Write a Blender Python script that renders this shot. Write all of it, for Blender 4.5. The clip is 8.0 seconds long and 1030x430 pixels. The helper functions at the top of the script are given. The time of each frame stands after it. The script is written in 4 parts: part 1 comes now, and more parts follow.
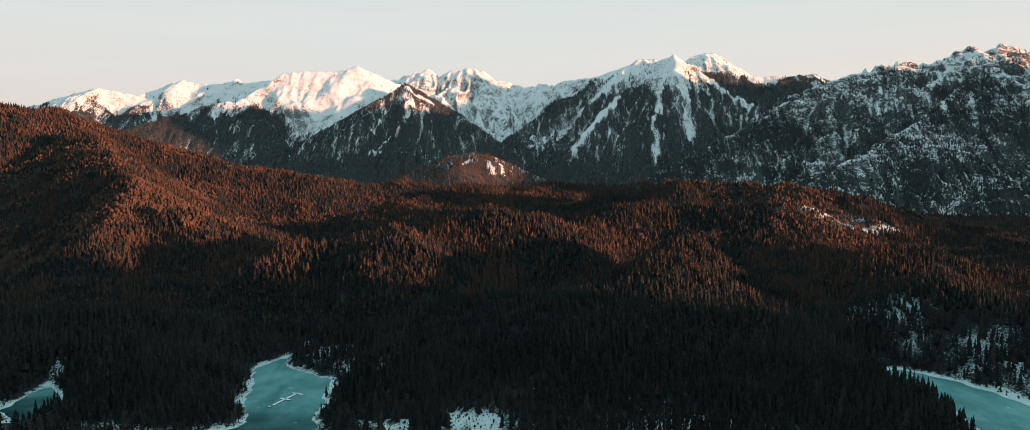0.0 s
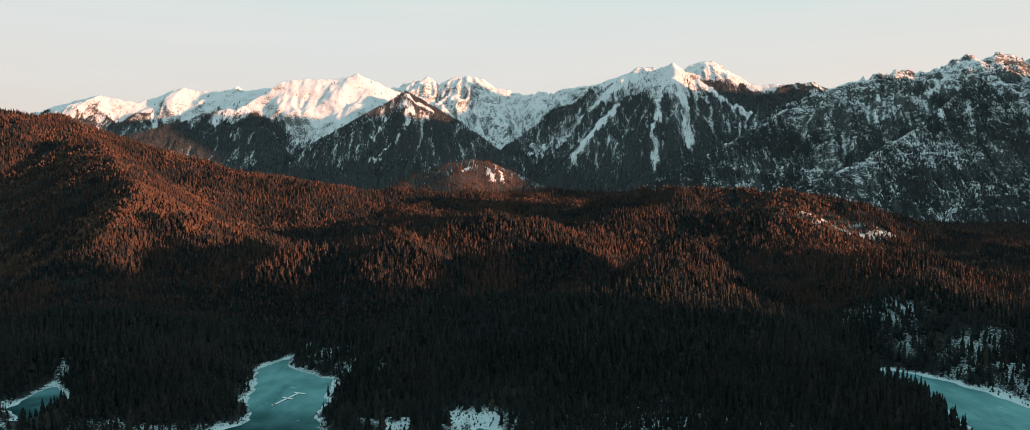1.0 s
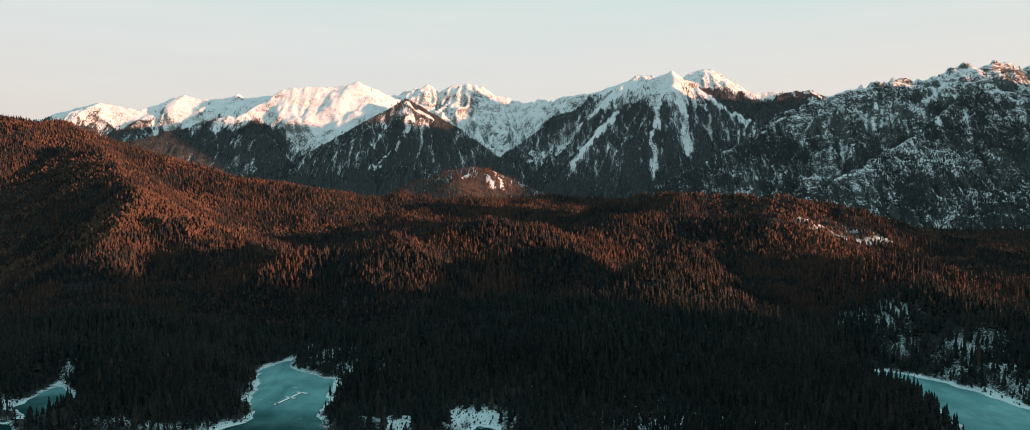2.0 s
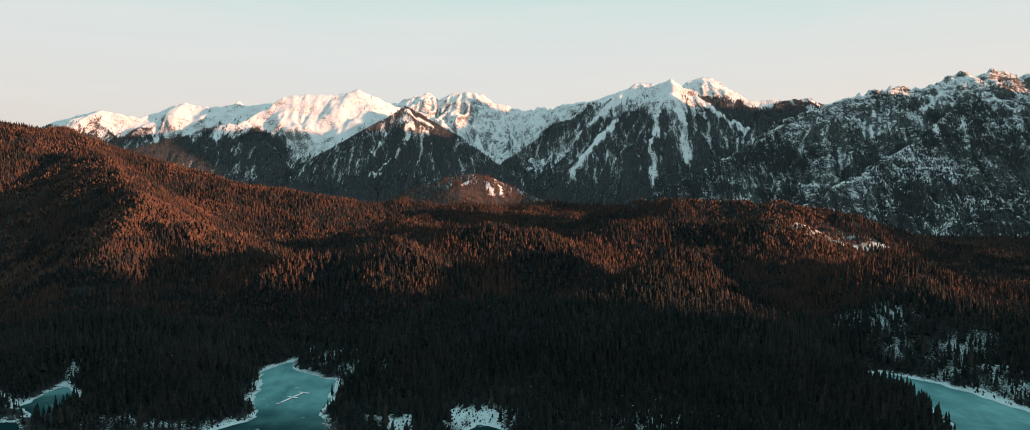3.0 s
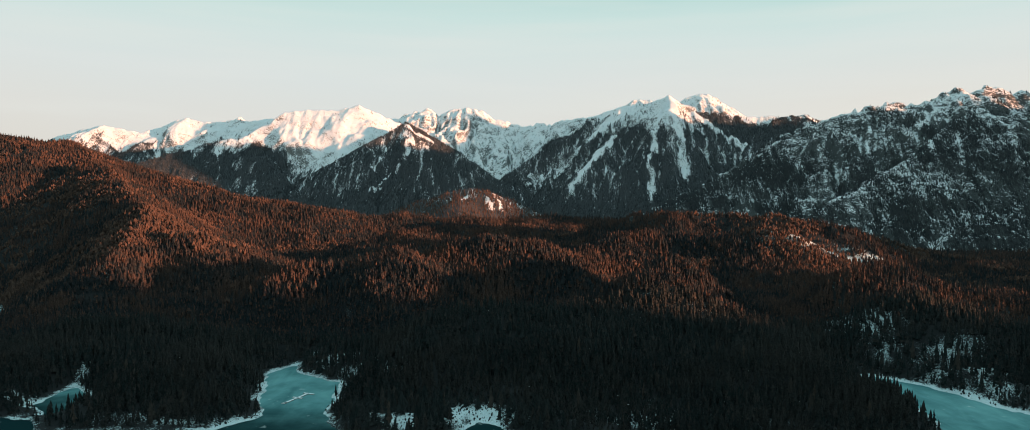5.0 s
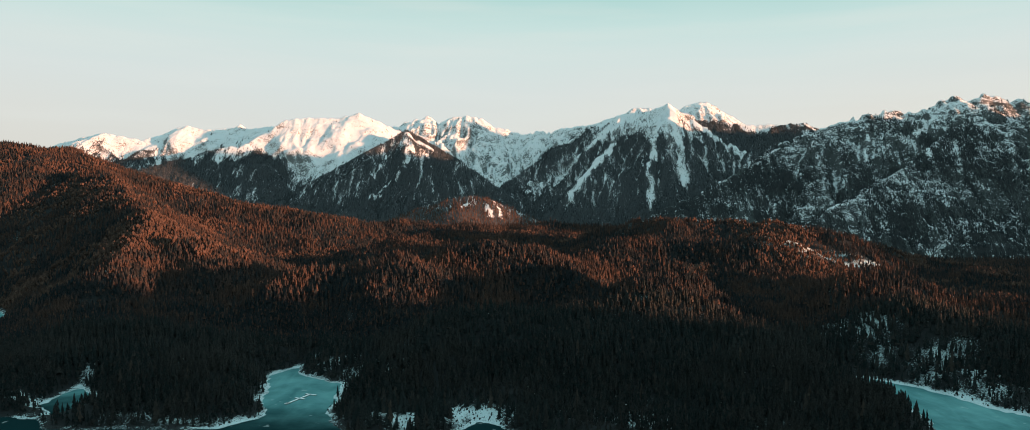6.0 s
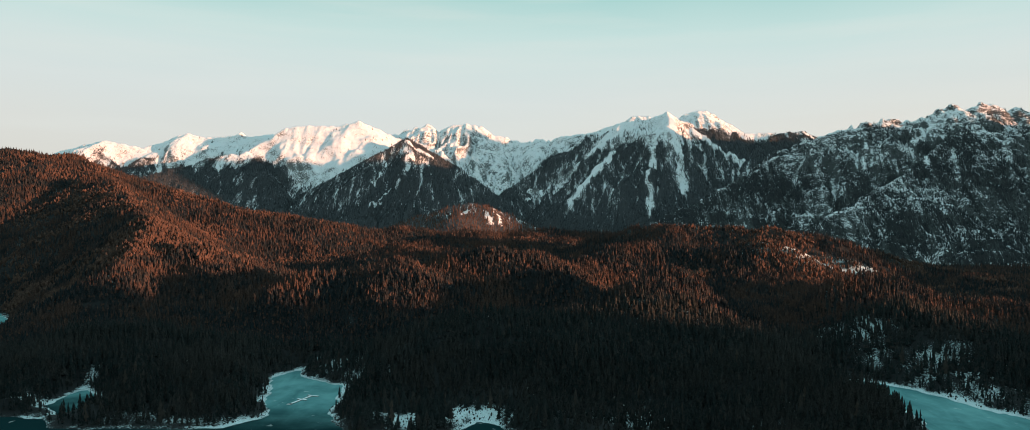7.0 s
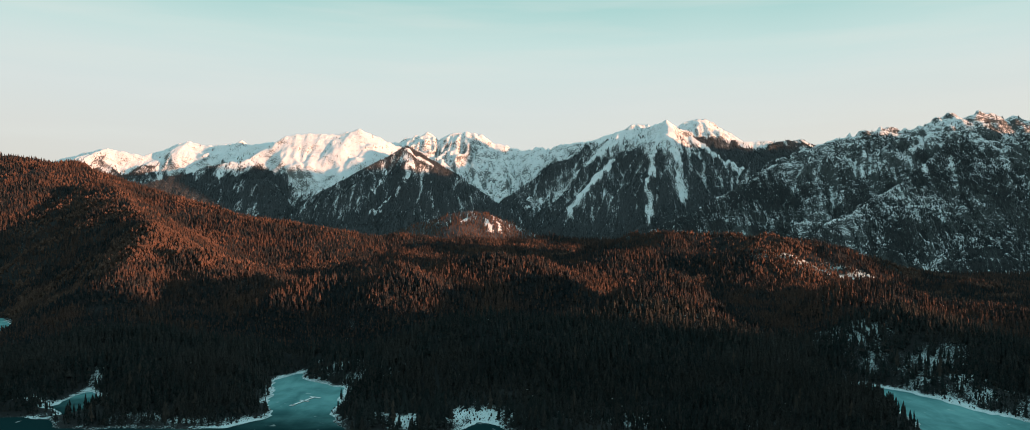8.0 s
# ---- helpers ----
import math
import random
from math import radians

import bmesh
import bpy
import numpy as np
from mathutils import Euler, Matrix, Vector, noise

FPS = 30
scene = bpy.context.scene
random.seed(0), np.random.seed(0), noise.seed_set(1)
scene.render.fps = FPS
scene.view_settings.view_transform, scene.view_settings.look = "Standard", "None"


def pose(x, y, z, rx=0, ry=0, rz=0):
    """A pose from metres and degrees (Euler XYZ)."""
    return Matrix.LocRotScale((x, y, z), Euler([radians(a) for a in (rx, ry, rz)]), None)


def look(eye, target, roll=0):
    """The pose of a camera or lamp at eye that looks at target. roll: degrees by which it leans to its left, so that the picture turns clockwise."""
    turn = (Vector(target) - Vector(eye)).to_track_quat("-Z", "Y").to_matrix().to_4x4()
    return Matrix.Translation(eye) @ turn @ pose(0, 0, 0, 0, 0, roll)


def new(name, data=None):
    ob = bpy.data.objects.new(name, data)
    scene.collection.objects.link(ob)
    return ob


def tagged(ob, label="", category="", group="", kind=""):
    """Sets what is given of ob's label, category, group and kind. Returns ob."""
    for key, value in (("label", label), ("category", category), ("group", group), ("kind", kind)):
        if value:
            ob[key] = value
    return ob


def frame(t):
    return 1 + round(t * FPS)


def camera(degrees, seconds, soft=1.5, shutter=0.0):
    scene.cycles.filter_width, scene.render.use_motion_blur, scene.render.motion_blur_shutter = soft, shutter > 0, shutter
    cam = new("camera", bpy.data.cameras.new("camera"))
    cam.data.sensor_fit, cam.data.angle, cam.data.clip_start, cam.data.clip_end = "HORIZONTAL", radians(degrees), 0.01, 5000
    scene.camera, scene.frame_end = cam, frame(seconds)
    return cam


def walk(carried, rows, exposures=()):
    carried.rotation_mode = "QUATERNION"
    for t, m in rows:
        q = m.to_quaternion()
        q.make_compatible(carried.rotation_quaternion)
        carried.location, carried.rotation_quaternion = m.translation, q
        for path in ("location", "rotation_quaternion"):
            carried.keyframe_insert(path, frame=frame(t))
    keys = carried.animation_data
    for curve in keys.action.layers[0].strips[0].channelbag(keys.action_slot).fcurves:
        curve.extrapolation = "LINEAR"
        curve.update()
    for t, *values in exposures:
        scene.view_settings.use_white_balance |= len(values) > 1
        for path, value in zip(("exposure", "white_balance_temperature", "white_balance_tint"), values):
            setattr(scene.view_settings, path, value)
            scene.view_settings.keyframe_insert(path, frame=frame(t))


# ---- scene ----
cam = camera(68.0, 8.0, soft=0.8)
PATH = [
    (0, (0.00, 0.00, 180.00), (0.00, 997.41, 108.14), -0.14),
    (0.5, (0.05, -5.12, 178.07), (0.38, 992.66, 111.42), -0.11),
    (1, (0.10, -10.24, 176.12), (0.74, 987.87, 114.70), -0.09),
    (1.5, (0.14, -15.37, 174.15), (1.09, 983.05, 118.00), -0.06),
    (2, (0.18, -20.51, 172.17), (1.43, 978.20, 121.31), -0.04),
    (2.5, (0.21, -25.64, 170.17), (1.75, 973.32, 124.64), -0.02),
    (3, (0.24, -30.77, 168.17), (2.06, 968.42, 127.98), 0.01),
    (3.5, (0.27, -35.89, 166.15), (2.36, 963.50, 131.35), 0.03),
    (4, (0.29, -41.00, 164.14), (2.64, 958.56, 134.73), 0.05),
    (4.5, (0.31, -46.10, 162.12), (2.91, 953.61, 138.13), 0.08),
    (5, (0.33, -51.18, 160.11), (3.17, 948.65, 141.56), 0.10),
    (5.5, (0.34, -56.23, 158.11), (3.41, 943.68, 145.01), 0.13),
    (6, (0.35, -61.26, 156.11), (3.64, 938.71, 148.49), 0.15),
    (6.5, (0.36, -66.26, 154.13), (3.86, 933.73, 151.99), 0.17),
    (7, (0.36, -71.22, 152.16), (4.06, 928.76, 155.52), 0.20),
    (7.5, (0.35, -76.16, 150.21), (4.25, 923.80, 159.09), 0.22),
    (8, (0.35, -81.05, 148.29), (4.42, 918.84, 162.68), 0.24),
]
walk(cam, [(t, look(eye, target, roll)) for t, eye, target, roll in PATH], exposures=[(0.0, 1.12, 6460, 10), (3.5, 1.12, 6460, 10), (6.0, 1.09, 6270, 4), (8.0, 1.08, 6240, 4)])

# ---- world, sun ----
SUN_AZ, SUN_EL = radians(26.0), radians(3.4)  # behind and to the side of the eye, very low
TO_SUN = Vector((math.cos(SUN_EL) * math.cos(SUN_AZ), -math.cos(SUN_EL) * math.sin(SUN_AZ), math.sin(SUN_EL)))
sun_data = bpy.data.lights.new("sun", "SUN")
sun_data.energy, sun_data.angle, sun_data.color = 5.0, radians(0.6), (1.0, 0.43, 0.235)
sun = new("sun", sun_data)
sun.matrix_world = look((0, 0, 1500), Vector((0, 0, 1500)) - TO_SUN)

world = bpy.data.worlds.new("sky")
scene.world = world
world.use_nodes = True
wn, wl = world.node_tree.nodes, world.node_tree.links
wn.clear()
w_out, w_bg = wn.new("ShaderNodeOutputWorld"), wn.new("ShaderNodeBackground")
w_sky = wn.new("ShaderNodeTexSky")
w_sky.sky_type, w_sky.sun_disc = "NISHITA", False
w_sky.sun_elevation, w_sky.sun_rotation = SUN_EL, radians(90) + SUN_AZ
w_sky.altitude, w_sky.dust_density = 1000, 2.0
w_co, w_sep, w_ramp = wn.new("ShaderNodeTexCoord"), wn.new("ShaderNodeSeparateXYZ"), wn.new("ShaderNodeValToRGB")
wl.new(w_co.outputs["Generated"], w_sep.inputs[0])
w_drift, w_high = wn.new("ShaderNodeTexNoise"), wn.new("ShaderNodeMath")
w_drift.inputs["Scale"].default_value, w_drift.inputs["Detail"].default_value = 1.7, 2.0
w_high.operation = "MULTIPLY_ADD"
w_high.inputs[1].default_value = 0.12
wl.new(w_co.outputs["Generated"], w_drift.inputs["Vector"])
wl.new(w_drift.outputs["Fac"], w_high.inputs[0])
w_zero = wn.new("ShaderNodeMath")
w_zero.inputs[1].default_value = -0.06
wl.new(w_sep.outputs["Z"], w_zero.inputs[0])
wl.new(w_zero.outputs[0], w_high.inputs[2])
wl.new(w_high.outputs[0], w_ramp.inputs[0])
els = w_ramp.color_ramp.elements
els.remove(els[1])
SKY = ((0.0, (0.74, 0.67, 0.60)), (0.09, (0.76, 0.73, 0.69)), (0.153, (0.735, 0.755, 0.74)), (0.205, (0.69, 0.765, 0.745)),
       (0.235, (0.62, 0.755, 0.73)), (0.285, (0.46, 0.68, 0.655)), (0.40, (0.42, 0.68, 0.70)), (0.60, (0.37, 0.62, 0.66)), (1.0, (0.33, 0.58, 0.63)))
for n, (pos, col) in enumerate(SKY):
    e = els.new(pos) if n else els[0]
    e.position, e.color = pos, (*col, 1)
w_cloud, w_map = wn.new("ShaderNodeTexNoise"), wn.new("ShaderNodeMapping")
w_map.inputs["Scale"].default_value = (2.0, 2.0, 22.0)
w_map.inputs["Rotation"].default_value = (0.0, radians(5), 0.0)
wl.new(w_co.outputs["Generated"], w_map.inputs[0])
wl.new(w_map.outputs[0], w_cloud.inputs["Vector"])
w_cloud.inputs["Scale"].default_value, w_cloud.inputs["Detail"].default_value = 1.6, 6.0
w_thin = wn.new("ShaderNodeMapRange")
w_thin.inputs["From Min"].default_value, w_thin.inputs["From Max"].default_value, w_thin.inputs["To Max"].default_value = 0.45, 0.85, 0.5
wl.new(w_cloud.outputs["Fac"], w_thin.inputs["Value"])
w_veil = wn.new("ShaderNodeMix")
w_veil.data_type = "RGBA"
w_veil.inputs["B"].default_value = (0.80, 0.79, 0.75, 1)
wl.new(w_thin.outputs[0], w_veil.inputs["Factor"])
# a rosier horizon towards the east
w_parts = wn.new("ShaderNodeSeparateXYZ")
wl.new(w_co.outputs["Generated"], w_parts.inputs[0])
w_east, w_low = wn.new("ShaderNodeMapRange"), wn.new("ShaderNodeMapRange")
for node, axis, low, high, top in ((w_east, "X", -0.1, 0.45, 0.6), (w_low, "Z", 0.19, 0.06, 1.0)):
    wl.new(w_parts.outputs[axis], node.inputs["Value"])
    node.inputs["From Min"].default_value, node.inputs["From Max"].default_value = low, high
    node.inputs["To Max"].default_value = top
w_both = wn.new("ShaderNodeMath")
w_both.operation = "MULTIPLY"
wl.new(w_east.outputs[0], w_both.inputs[0])
wl.new(w_low.outputs[0], w_both.inputs[1])
w_warm = wn.new("ShaderNodeMix")
w_warm.data_type = "RGBA"
w_warm.inputs["B"].default_value = (0.86, 0.755, 0.66, 1)
wl.new(w_both.outputs[0], w_warm.inputs["Factor"])
wl.new(w_ramp.outputs[0], w_warm.inputs["A"])
wl.new(w_warm.outputs["Result"], w_veil.inputs["A"])
w_add = wn.new("ShaderNodeMix")
w_add.data_type, w_add.blend_type = "RGBA", "ADD"
w_add.inputs["Factor"].default_value = 0.001
wl.new(w_veil.outputs["Result"], w_add.inputs["A"])
wl.new(w_sky.outputs[0], w_add.inputs["B"])
w_dot, w_pow, w_glow = wn.new("ShaderNodeVectorMath"), wn.new("ShaderNodeMath"), wn.new("ShaderNodeMix")  # dawn glow round the sun
w_dot.operation, w_pow.operation, w_pow.use_clamp = "DOT_PRODUCT", "POWER", True
w_dot.inputs[1].default_value, w_pow.inputs[1].default_value = TO_SUN, 5.0
wl.new(w_co.outputs["Generated"], w_dot.inputs[0])
w_half = wn.new("ShaderNodeMath")
w_half.operation = "MAXIMUM"
w_half.inputs[1].default_value = 0.0
wl.new(w_dot.outputs["Value"], w_half.inputs[0])
wl.new(w_half.outputs[0], w_pow.inputs[0])
w_glow.data_type, w_glow.blend_type = "RGBA", "ADD"
w_glow.inputs["B"].default_value = (0.42, 0.41, 0.39, 1)
wl.new(w_pow.outputs[0], w_glow.inputs["Factor"])
wl.new(w_add.outputs["Result"], w_glow.inputs["A"])
wl.new(w_glow.outputs["Result"], w_bg.inputs["Color"])
w_bg.inputs["Strength"].default_value = 0.46
wl.new(w_bg.outputs[0], w_out.inputs[0])


# ---- materials ----
class Nodes:
    """Short hand for a node tree."""

    def __init__(self, name):
        self.mat = bpy.data.materials.new(name)
        self.mat.use_nodes = True
        self.tree = self.mat.node_tree
        self.bsdf = self.tree.nodes["Principled BSDF"]

    def put(self, kind, **inputs):
        node = self.tree.nodes.new(kind)
        for key, value in inputs.items():
            self.link(node.inputs[key.replace("_", " ")], value)
        return node

    def link(self, socket, value):
        if isinstance(value, bpy.types.NodeSocket):
            self.tree.links.new(value, socket)
        else:
            socket.default_value = value

    def noise(self, scale, detail=4.0, rough=0.6, stretch=(1, 1, 1), distortion=0.0):
        co = self.put("ShaderNodeTexCoord")
        vec = self.put("ShaderNodeMapping", Vector=co.outputs["Object"], Scale=stretch)
        return self.put("ShaderNodeTexNoise", Vector=vec.outputs[0], Scale=scale, Detail=detail, Roughness=rough, Distortion=distortion).outputs["Fac"]

    def span(self, value, a, b, c=0.0, d=1.0):
        node = self.put("ShaderNodeMapRange", Value=value)
        node.interpolation_type = "SMOOTHSTEP"
        for key, v in (("From Min", a), ("From Max", b), ("To Min", c), ("To Max", d)):
            node.inputs[key].default_value = v
        return node.outputs[0]

    def mix(self, fac, a, b, blend="MIX"):
        node = self.put("ShaderNodeMix")
        node.data_type, node.blend_type = "RGBA", blend
        for key, v in (("Factor", fac), ("A", a), ("B", b)):
            self.link(node.inputs[key], v)
        return node.outputs["Result"]

    def sum(self, op, a, b):
        node = self.put("ShaderNodeMath")
        node.operation = op
        self.link(node.inputs[0], a)
        self.link(node.inputs[1], b)
        return node.outputs[0]

    def attr(self, name):
        node = self.put("ShaderNodeAttribute")
        node.attribute_name = name
        return node.outputs["Fac"]

    def bump(self, height, strength, distance):
        node = self.put("ShaderNodeBump", Height=height, Strength=strength, Distance=distance)
        self.link(self.bsdf.inputs["Normal"], node.outputs[0])

    def done(self, color, rough=0.9, spec=0.2):
        self.link(self.bsdf.inputs["Base Color"], color)
        self.link(self.bsdf.inputs["Roughness"], rough)
        self.bsdf.inputs["Specular IOR Level"].default_value = spec
        return self.mat


# the litter tone is lifted and blued: distant haze put into the colour
SNOW, HAZED_LITTER = (0.90, 0.87, 0.88, 1), (0.070, 0.073, 0.079, 1)


def mountain_material(name, rock_from, rock_to, rock, ledges, grit=1.6, hatched=0.5, woods=(0.52, 0.88), litter=HAZED_LITTER):
    """Snow on all that is not too steep, broken rock where it is, dark wood floor under the trees."""
    n = Nodes(name)
    geo = n.put("ShaderNodeNewGeometry")
    sep = n.put("ShaderNodeSeparateXYZ", Vector=geo.outputs["Normal"])
    big, small, streak = n.noise(0.014, 5, 0.65), n.noise(0.17, 6, 0.75, (1, 1, 0.5)), n.noise(0.13, 5, 0.7, (1, 0.25, 0.2))
    hatch = n.noise(0.42, 4, 0.7, (1, 0.3, 0.2))
    off = lambda v, k: n.sum("MULTIPLY", n.sum("SUBTRACT", v, 0.5), k)
    broken = n.sum("ADD", off(big, 0.35), off(small, grit))
    broken = n.sum("ADD", broken, off(n.noise(0.075, 5, 0.65, (0.5, 0.5, 1.7), 1.4), ledges))
    flat = n.sum("ADD", sep.outputs["Z"], broken)
    flat = n.sum("ADD", flat, n.sum("MULTIPLY", n.attr("clear"), 0.12))  # avalanche chutes lie smooth under snow
    bare = n.span(flat, rock_from, rock_to, 1.0, 0.0)
    stone = n.mix(n.noise(0.05, 5), rock, (rock[0] * 1.9, rock[1] * 1.85, rock[2] * 1.8, 1))
    white = n.mix(n.noise(0.02, 4), SNOW, (0.78, 0.80, 0.83, 1))
    base = n.mix(bare, white, stone)
    shreds = n.sum("ADD", off(streak, 4.2 * (1 - hatched)), off(hatch, 4.2 * hatched))
    floor = n.span(n.sum("ADD", n.attr("wood"), shreds), *woods)
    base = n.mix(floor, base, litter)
    n.bump(n.sum("ADD", small, n.sum("MULTIPLY", n.noise(0.2, 5), 0.4)), 0.7, 9.0)
    return n.done(base, 0.85, 0.15)


def ground_material():
    n = Nodes("forest_floor_with_snow")
    patch, fine = n.noise(0.035, 4), n.noise(0.75, 6, 0.75)
    amount = n.sum("ADD", n.attr("snow"), n.sum("ADD", n.sum("MULTIPLY", n.sum("SUBTRACT", patch, 0.5), 0.5), n.sum("MULTIPLY", n.sum("SUBTRACT", fine, 0.5), 2.0)))
    litter = n.mix(n.noise(0.12, 4), (0.014, 0.016, 0.018, 1), (0.030, 0.029, 0.029, 1))
    white = n.mix(n.span(fine, 0.35, 0.65), (0.74, 0.81, 0.83, 1), (0.50, 0.60, 0.62, 1))
    n.bump(fine, 0.6, 0.8)
    return n.done(n.mix(n.span(amount, 0.42, 0.58), litter, white), 0.9, 0.15)


def ice_material():
    n = Nodes("frozen_lake_ice")
    cloud, streak, fine = n.noise(0.018, 4, 0.55), n.noise(0.05, 5, 0.6, (1, 0.35, 1), 0.6), n.noise(0.6, 4)
    tone = n.sum("ADD", n.sum("MULTIPLY", cloud, 0.6), n.sum("MULTIPLY", streak, 0.4))
    col = n.mix(n.span(tone, 0.35, 0.66), (0.075, 0.19, 0.20, 1), (0.19, 0.39, 0.395, 1))
    place = n.put("ShaderNodeSeparateXYZ", Vector=n.put("ShaderNodeNewGeometry").outputs["Position"])
    reach = n.sum("ADD", n.sum("ADD", place.outputs["Y"], n.sum("MAXIMUM", n.sum("MULTIPLY", n.sum("ADD", place.outputs["X"], -60.0), 0.5), 0.0)), n.sum("ADD", n.sum("MULTIPLY", cloud, 70.0), n.span(place.outputs["X"], -345, -320, -50.0, 0.0)))
    col = n.mix(n.span(reach, 505, 590), (0.010, 0.032, 0.035, 1), col)  # clear dark ice out on the open lake
    spots = n.span(n.noise(0.11, 3, 0.5), 0.66, 0.74)
    col = n.mix(n.sum("MULTIPLY", spots, 0.35), col, (0.7, 0.74, 0.74, 1))
    n.bump(n.sum("ADD", streak, n.sum("MULTIPLY", fine, 0.3)), 0.08, 0.5)
    return n.done(col, 0.6, 0.0)


def leaf_material(name, one, two, three, per_object=False):
    n = Nodes(name)
    if per_object:
        pick = n.put("ShaderNodeObjectInfo").outputs["Random"]
    else:
        pick = n.put("ShaderNodeNewGeometry").outputs["Random Per Island"]
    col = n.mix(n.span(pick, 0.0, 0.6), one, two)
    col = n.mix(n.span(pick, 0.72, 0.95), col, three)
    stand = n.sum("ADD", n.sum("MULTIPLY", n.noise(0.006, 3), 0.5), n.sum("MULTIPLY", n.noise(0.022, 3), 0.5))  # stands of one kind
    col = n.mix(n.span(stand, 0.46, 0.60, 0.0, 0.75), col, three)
    col = n.mix(n.span(n.noise(0.9, 4), 0.35, 0.7), col, (0.5, 0.5, 0.5, 1), "MULTIPLY")
    n.bump(n.noise(0.55, 3, 0.7), 1.0, 2.2)
    return n.done(col, 0.95, 0.05)


def plain(name, a, b, scale, rough=0.8):
    n = Nodes(name)
    f = n.noise(scale, 5)
    n.bump(f, 0.4, 0.05)
    return n.done(n.mix(f, a, b), rough, 0.3)


# shade of the near woods put into the colour: cooler, less red than NEEDLE
SHADE_NEEDLE = ((0.026, 0.036, 0.037, 1), (0.040, 0.046, 0.046, 1), (0.064, 0.059, 0.055, 1))
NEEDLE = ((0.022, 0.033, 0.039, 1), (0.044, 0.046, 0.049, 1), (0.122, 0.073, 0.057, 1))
M_GROUND, M_ICE = ground_material(), ice_material()
M_NEEDLES = leaf_material("conifer_needles", *NEEDLE)
M_SHADE_NEEDLES, M_NEEDLES_ONE = leaf_material("shade_toned_needles", *SHADE_NEEDLE), leaf_material("shade_toned_needles_single", *SHADE_NEEDLE, per_object=True)
# paler, bluer needles: the haze over the mountains put into their colour
M_HAZED_NEEDLES = leaf_material("hazed_mountain_conifers", (0.046, 0.056, 0.065, 1), (0.056, 0.065, 0.072, 1), (0.074, 0.078, 0.082, 1))
M_TWIGS = leaf_material("bare_reddish_twigs", (0.082, 0.056, 0.047, 1), (0.118, 0.074, 0.059, 1), (0.154, 0.092, 0.072, 1))
M_BARK = plain("conifer_bark", (0.07, 0.05, 0.04, 1), (0.16, 0.12, 0.09, 1), 3.0)
M_RANGE = mountain_material("high_snow_and_rock", 0.56, 0.62, (0.12, 0.12, 0.12, 1), 0.4)
M_CIRQUE = mountain_material("snow_with_rock_bands", 0.54, 0.60, (0.11, 0.12, 0.125, 1), 0.8)
M_CRAGS = mountain_material("rocky_snow_patched_slope", 0.76, 0.81, (0.055, 0.059, 0.061, 1), 1.0, 1.5, 0.5, (0.84, 0.94), (0.040, 0.042, 0.045, 1))


# ---- noise over arrays ----
def lattice(i, j, seed):
    h = (i * 374761393 + j * 668265263 + seed * 1442695041) & 0xFFFFFFFF
    h = ((h ^ (h >> 13)) * 1274126177) & 0xFFFFFFFF
    h = ((h ^ (h >> 16)) * 2246822519) & 0xFFFFFFFF
    return ((h ^ (h >> 15)) & 0xFFFFFF) / 0xFFFFFF


def value(x, y, seed=0):
    """Smooth noise from 0 to 1."""
    xf, yf = np.floor(x), np.floor(y)
    i, j = xf.astype(np.int64), yf.astype(np.int64)
    u, v = x - xf, y - yf
    u, v = u * u * u * (u * (6 * u - 15) + 10), v * v * v * (v * (6 * v - 15) + 10)
    a = lattice(i, j, seed) * (1 - u) + lattice(i + 1, j, seed) * u
    b = lattice(i, j + 1, seed) * (1 - u) + lattice(i + 1, j + 1, seed) * u
    return a * (1 - v) + b * v


def fbm(x, y, octaves=4, seed=0, gain=0.5):
    """Noise of several octaves, from about -1 to 1."""
    total, amp, norm = 0.0, 1.0, 0.0
    for k in range(octaves):
        total = total + amp * (2 * value(x * 2.03**k + 17.3 * k, y * 2.03**k - 9.1 * k, seed + k) - 1)
        norm, amp = norm + amp, amp * gain
    return total / norm * 1.5


def ridged(x, y, octaves=4, seed=0):
    """Noise with sharp crests, from 0 to 1."""
    total, amp, norm = 0.0, 1.0, 0.0
    for k in range(octaves):
        total = total + amp * (1 - np.abs(2 * value(x * 2.1**k + 5.7 * k, y * 2.1**k, seed + k) - 1))
        norm, amp = norm + amp, amp * 0.5
    return total / norm


def step01(v, a, b):
    s = np.clip((v - a) / (b - a), 0, 1)
    return s * s * (3 - 2 * s)


# ---- meshes from arrays ----
def mesh_of(name, verts, faces, smooth=False):
    """A mesh from an array of places and one of triangles or quads."""
    me = bpy.data.meshes.new(name)
    n, sides = faces.shape
    me.vertices.add(len(verts))
    me.vertices.foreach_set("co", np.ascontiguousarray(verts, np.float32).ravel())
    me.loops.add(n * sides)
    me.loops.foreach_set("vertex_index", np.ascontiguousarray(faces, np.int32).ravel())
    me.polygons.add(n)
    me.polygons.foreach_set("loop_start", np.arange(0, n * sides, sides, dtype=np.int32))
    me.polygons.foreach_set("use_smooth", np.full(n, smooth))
    me.update(calc_edges=True)
    return me


def attribute(me, name, values):
    me.attributes.new(name, "FLOAT", "POINT").data.foreach_set("value", np.ascontiguousarray(values, np.float32).ravel())


